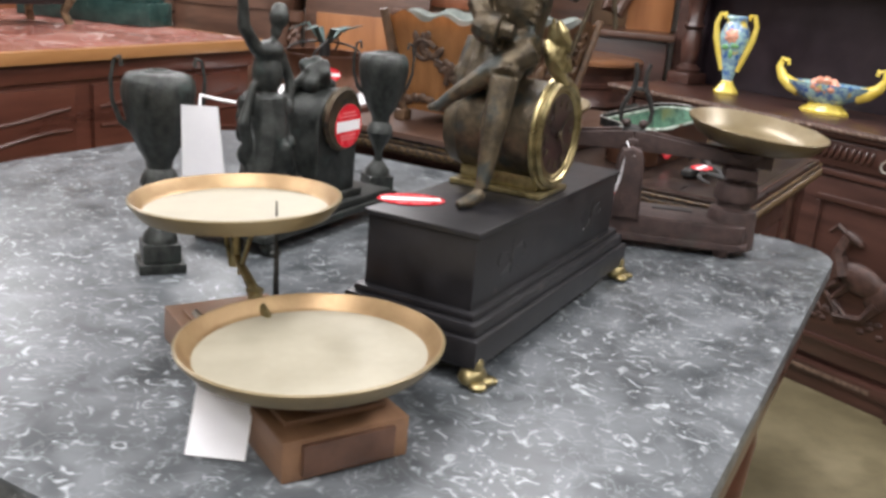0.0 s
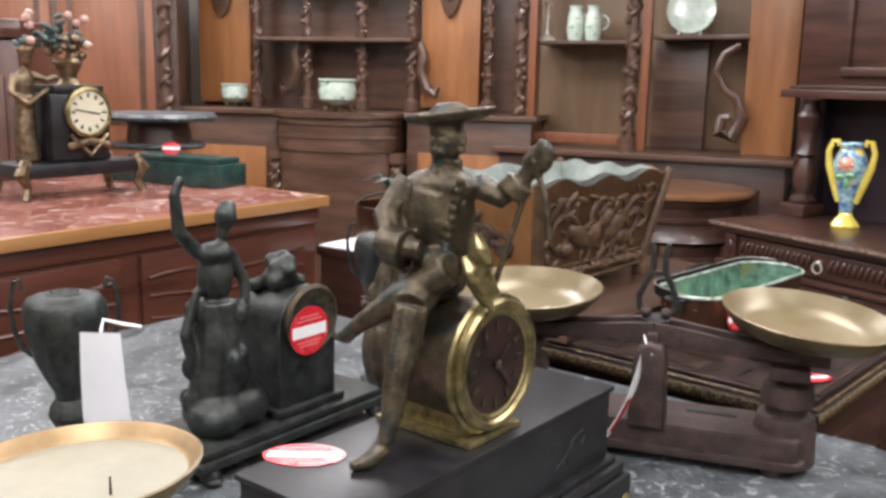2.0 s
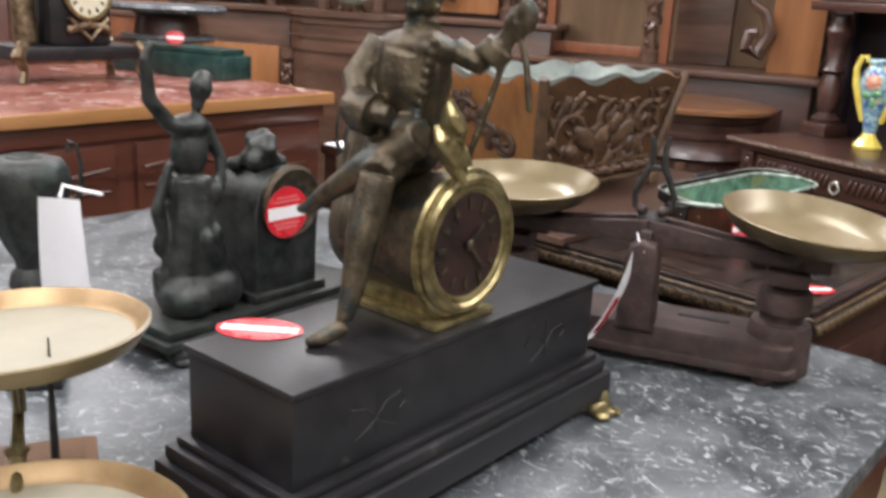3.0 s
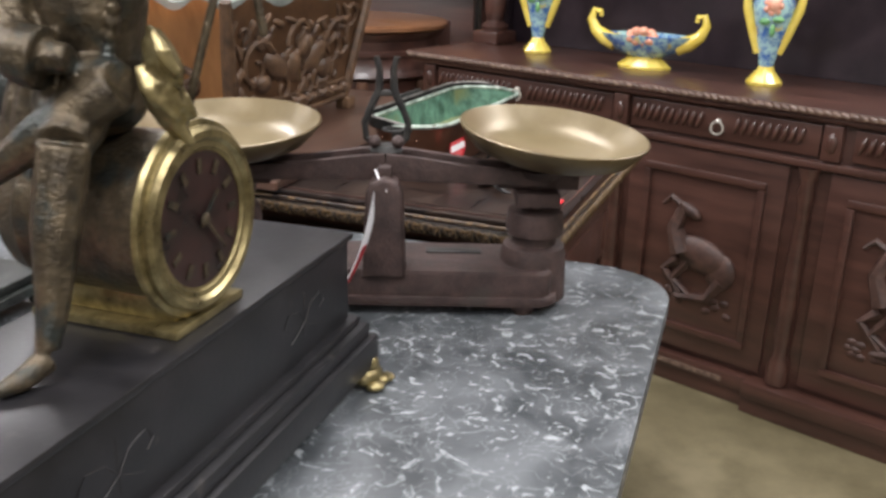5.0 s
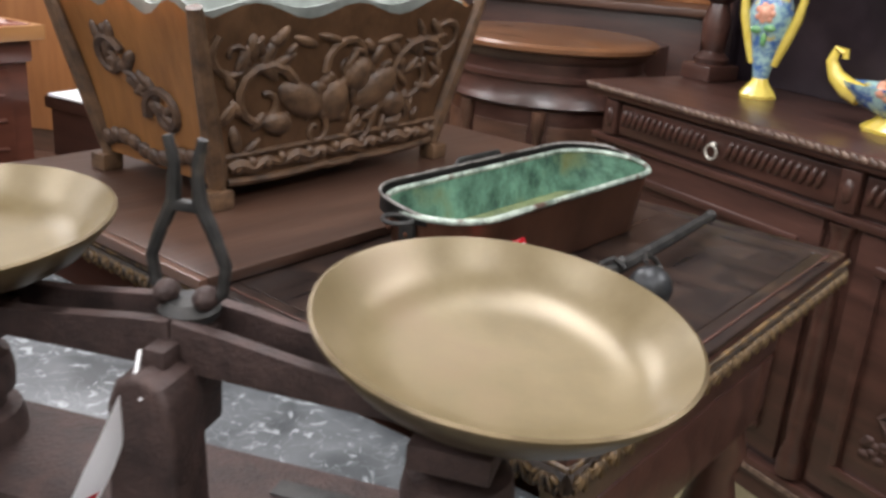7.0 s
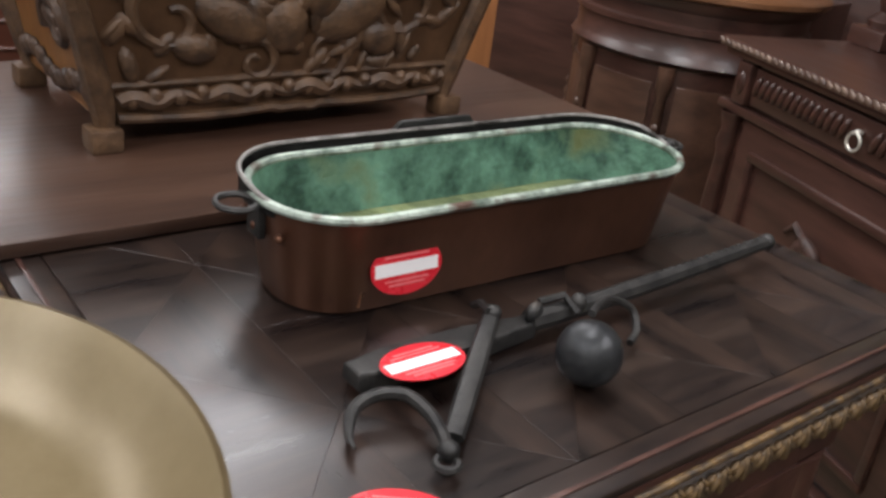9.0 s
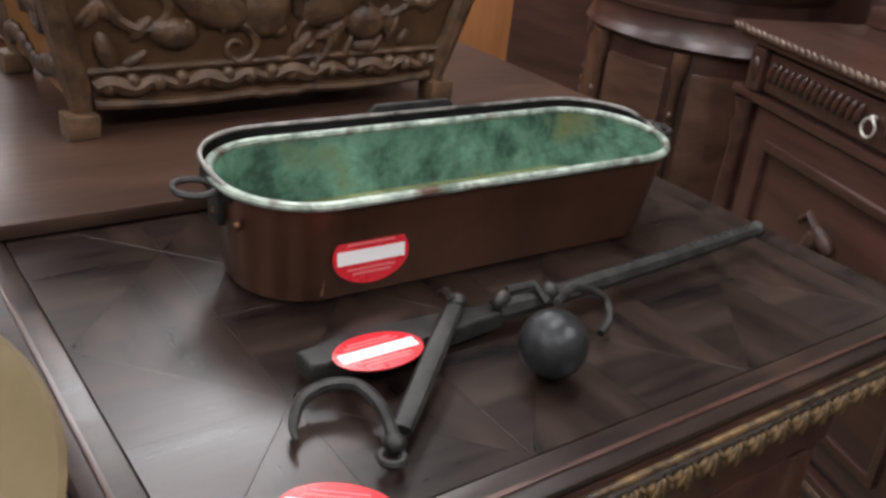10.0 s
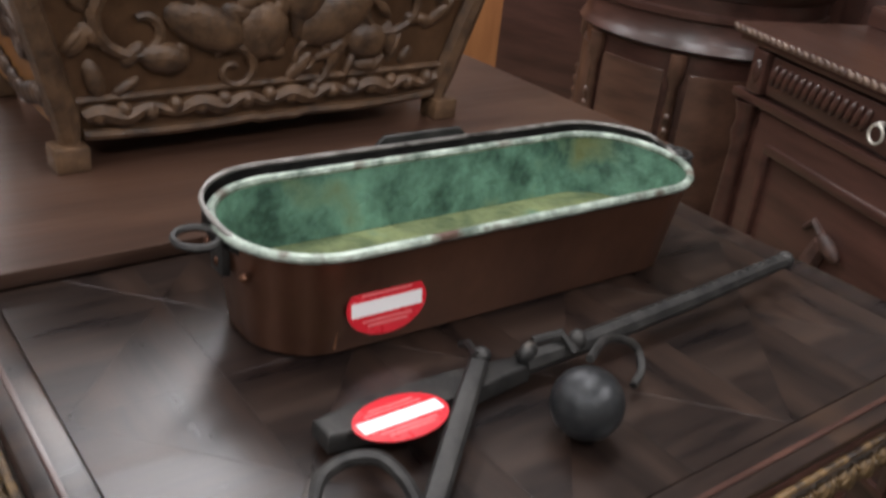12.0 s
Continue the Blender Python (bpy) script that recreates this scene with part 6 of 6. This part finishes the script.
def bow_cabinet():
    """A round-fronted low cabinet standing before the glazed dresser."""
    c = thing("bow_cabinet", pose(0.37, 4.25, FZ, 0, 0, -12), "dark bow-fronted cabinet with an orange-brown top", "cabinet")
    H = 0.905
    k = 0.9
    part("top", lathe([(0, H - 0.028), (0.35, H - 0.028), (0.362, H - 0.020), (0.362, H - 0.008), (0.352, H), (0, H)], 48, 1, k), TOP_OAK, c, "polished orange-brown round top")
    prof = [(0, H - 0.20), (0.318, H - 0.20), (0.334, H - 0.188), (0.326, H - 0.172), (0.320, H - 0.165), (0.320, H - 0.118), (0.330, H - 0.112), (0.330, H - 0.098), (0.320, H - 0.092), (0.320, H - 0.060), (0.340, H - 0.044), (0.346, H - 0.029), (0, H - 0.029)]
    part("drawer_band", lathe(prof, 48, 1, k), DARK_OAK, c, "dark moulded drawer band")
    part("body", lathe([(0, 0.0), (0.335, 0.0), (0.335, 0.08), (0.305, 0.10), (0.305, H - 0.201), (0, H - 0.201)], 48, 1, k), DARK_OAK, c)
    for a0 in (200, 248, 296):
        ring = [(r * math.cos(radians(a)), k * r * math.sin(radians(a))) for r, way in ((0.312, 1), (0.296, -1)) for a in range(a0, a0 + 37, 4)[::way]]
        part("panel", slab(ring, 0.16, H - 0.25, 0.003), WALNUT, c, "brown curved panel")
    for a in (194, 242, 290, 338):
        x, y = 0.316 * math.cos(radians(a)), k * 0.316 * math.sin(radians(a))
        b = lathe([(0, 0.10), (0.022, 0.10), (0.022, 0.14), (0.013, 0.16), (0.016, 0.30), (0.013, H - 0.28), (0.022, H - 0.26), (0.022, H - 0.202), (0, H - 0.202)], 14, m=pose(x, y, 0))
        for q in range(11):
            blob(x * 1.03, y * 1.03, 0.18 + 0.036 * q, 0.012, 0.012, 0.014, b, None, 6)
        part("pilaster", b, WALNUT, c, "carved leafy pilaster")
    part("back_block", box(-0.30, 0.30, 0.10, 0.36, 0.0, H - 0.0285, 0.003), DARK_OAK, c)
    return c


TOP_OAK = wood("polished_orange_brown", (0.11, 0.048, 0.022), (0.23, 0.105, 0.048), 0.3, 7, "x", 0.4)
bow_cabinet()


def china_pot(x, y, z, s):
    p = thing("china_pot", pose(x, y, z) @ Matrix.Scale(s, 4), "pale green china pot on a gilt stand", "pot", "china pots")
    prof = [(0, 0.03), (0.05, 0.032), (0.085, 0.06), (0.092, 0.10), (0.086, 0.14), (0.094, 0.148), (0.094, 0.156), (0.084, 0.152), (0.078, 0.10), (0, 0.06)]
    part("body", lathe(prof, 28), CHINA, p)
    b = lathe([(0, 0.02), (0.05, 0.02), (0.054, 0.030), (0, 0.031)], 20)
    for i in range(4):
        a = i * math.pi / 2 + 0.6
        tube([(0.045 * math.cos(a), 0.045 * math.sin(a), 0.024), (0.062 * math.cos(a), 0.062 * math.sin(a), 0.014), (0.056 * math.cos(a), 0.056 * math.sin(a), 0.0)], 0.009, 6, b)
    part("gilt_foot", b, GILT, p, "gilt footed stand")
    return p


china_pot(-1.31, 4.60, FZ + 1.145, 1.05)
china_pot(-2.08, 4.86, FZ + 1.145, 0.8)

# plate, candlestick and glass jugs on the far shelves
x = thing("display_plate", pose(0.36, 4.98, FZ + 1.547), "round grey-green painted plate on a small stand", "plate")
part("plate", lathe([(0, 0), (0.07, 0.0), (0.11, 0.014), (0.112, 0.018), (0.07, 0.006), (0, 0.005)], 36, m=pose(0, 0, 0.115, 80, 0, 0)), CHINA, x)
part("easel", tube([(-0.05, -0.03, 0.0), (-0.05, 0.0, 0.03), (0.05, 0.0, 0.03), (0.05, -0.03, 0.0)], 0.006, 6), WHITE, x, "white plate stand")
x = thing("candlestick", pose(-0.34, 5.0, FZ + 1.519), "bright metal candlestick with a wide foot", "candlestick")
part("stem", lathe([(0, 0), (0.05, 0), (0.045, 0.012), (0.012, 0.03), (0.008, 0.06), (0.012, 0.12), (0.008, 0.16), (0.02, 0.18), (0, 0.185)], 20), PALE_STEEL, x)
for gx in (-0.20, -0.11):
    x = thing("glass_jug", pose(gx, 5.02, FZ + 1.519), "clear glass jug on the cupboard shelf", "jug", "glass jugs")
    part("jug_body", lathe([(0, 0), (0.035, 0), (0.045, 0.05), (0.04, 0.12), (0.03, 0.15), (0.036, 0.17), (0.033, 0.17), (0.027, 0.15), (0.037, 0.12), (0.042, 0.05), (0.03, 0.004), (0, 0.004)], 24), CHINA, x)
    part("jug_handle", tube(arc(0.04, 0, 0.09, 0.035, -80, 80, 8, "xz"), 0.005, 6), CHINA, x)


# ---- low cabinet with copper pot between the tables ----
x = thing("low_cabinet", pose(-0.33, 3.16, FZ, 0, 0, -15), "dark low cabinet standing between larger furniture", "cabinet")
part("carcase", box(-0.21, 0.21, -0.19, 0.19, 0.0, 0.745, 0.006), DARK_OAK, x)
part("cabinet_top", box(-0.22, 0.22, -0.20, 0.20, 0.7455, 0.775, 0.006), DARK_OAK, x)
solo("paper_sheet", box(-0.20, 0.20, -0.185, 0.17, 0, 0.006, 0.002), WHITE, pose(-0.34, 3.15, FZ + 0.7755, 0, 0, -14), "folded white paper sheet under the copper pot", "paper")
PT = FZ + 0.782
x = thing("copper_pot", pose(-0.37, 3.17, PT), "round dark copper pot with thin bail handles", "pot")
part("pot_body", lathe([(0, 0), (0.125, 0), (0.132, 0.01), (0.135, 0.125), (0.14, 0.13), (0.132, 0.128), (0.128, 0.012), (0, 0.012)], 36), COPPER, x)
part("pot_handle", tube([(0.13 * math.cos(a), 0.05 * math.sin(a) - 0.01, 0.128 + 0.035 * math.sin(a)) for a in [i * math.pi / 14 for i in range(15)]], 0.004, 6), BLACK_IRON, x, "thin iron bail handle")
part("pot_handle", tube([(0.03 * math.sin(a), 0.12 * math.cos(a), 0.128 + 0.05 * math.sin(a)) for a in [i * math.pi / 14 for i in range(15)]], 0.004, 6), BLACK_IRON, x, "thin iron bail handle")
sticker(pose(-0.37, 3.17, PT) @ pose(0, 0, 0, 0, 0, -62) @ pose(0.1345, 0, 0.07, 0, 90, 0) @ pose(0, 0, 0, 0, 0, 90), 0.034, 0.022, "red oval price sticker on the copper pot")
rnd = random.Random(8)
x = thing("leafy_ornament", pose(-0.37, 3.17, PT + 0.0125), "dark green metal leaf spray standing in the pot", "ornament")
part("stem", tube([(0, 0, 0), (0, 0, 0.15)], 0.02, 8), BLACK_IRON, x)
for i in range(6):
    a = i * 1.1
    b = tube([(0, 0, 0.13), (0.06 * math.cos(a), 0.06 * math.sin(a), 0.19 + 0.02 * rnd.random()), (0.13 * math.cos(a), 0.10 * math.sin(a), 0.17 + 0.05 * rnd.random())], [0.008, 0.014, 0.003], 6, flat=0.4)
    part("leaf", b, GREEN_PLANT, x)


# ---- tall furniture along the far left ----
def wardrobe(x, y, turn, front):
    w = thing("wardrobe", pose(x, y, FZ, 0, 0, turn), "tall carved oak wardrobe with panelled doors", "wardrobe", "far wardrobes")
    part("carcase", box(-0.62, 0.62, 0.0, 0.5, 0.08, 2.05, 0.006), WALNUT, w)
    part("plinth", box(-0.65, 0.65, -0.03, 0.5, 0.0, 0.0795, 0.008), WALNUT, w)
    part("cornice", box(-0.68, 0.68, -0.05, 0.52, 2.051, 2.15, 0.02), WALNUT, w)
    for s in (-1, 1):
        d = part("door", box(min(0.02 * s, 0.5 * s), max(0.02 * s, 0.5 * s), -0.018, -0.001, 0.14, 1.98, 0.004), front, w, "panelled door")
        for z0, z1 in ((0.22, 0.95), (1.05, 1.90)):
            b = None
            for q in ((0.07, 0.45, z0, z0 + 0.025), (0.07, 0.45, z1 - 0.025, z1), (0.07, 0.095, z0 + 0.0252, z1 - 0.0252), (0.425, 0.45, z0 + 0.0252, z1 - 0.0252)):
                b = box(min(q[0] * s, q[1] * s), max(q[0] * s, q[1] * s), -0.030, -0.0185, q[2], q[3], 0.004, b)
            part("panel_frame", b, WALNUT, d, "dark raised frame")
        part("spiral_column", spiral_column(0.56 * s, -0.03, 0.1, 2.0, 0.04), WALNUT, w, "spiral carved column")
    return w


wardrobe(-2.80, 4.30, 28, RED_BROWN)
wardrobe(-4.1, 3.2, 55, WALNUT)
x = thing("round_stand", pose(-1.75, 3.75, FZ), "two-tier dark stand with pale marble shelves", "stand")
part("column", lathe([(0, 0), (0.16, 0), (0.15, 0.05), (0.05, 0.08), (0.04, 0.9), (0.06, 1.0), (0, 1.0)], 24), DARK_OAK, x)
part("lower_shelf", lathe([(0, 1.0), (0.19, 1.0), (0.20, 1.012), (0.19, 1.024), (0, 1.024)], 36), GREY_MARBLE, x, "grey marble shelf")
part("riser", lathe([(0, 1.0242), (0.14, 1.0242), (0.13, 1.10), (0.15, 1.12), (0, 1.12)], 24), DARK_OAK, x)
part("upper_shelf", lathe([(0, 1.1202), (0.24, 1.1202), (0.25, 1.135), (0.24, 1.15), (0, 1.15)], 36), GREY_MARBLE, x, "grey marble shelf")
x = thing("wall_cabinet", pose(1.05, 4.75, FZ, 0, 0, -12), "dark oak cabinet side behind the buffet", "cabinet")
part("carcase", box(-0.18, 1.6, 0.0, 0.5, 0.0, 2.1, 0.006), DARK_OAK, x)
part("cornice", box(-0.22, 1.64, -0.04, 0.5, 2.101, 2.2, 0.02), DARK_OAK, x)
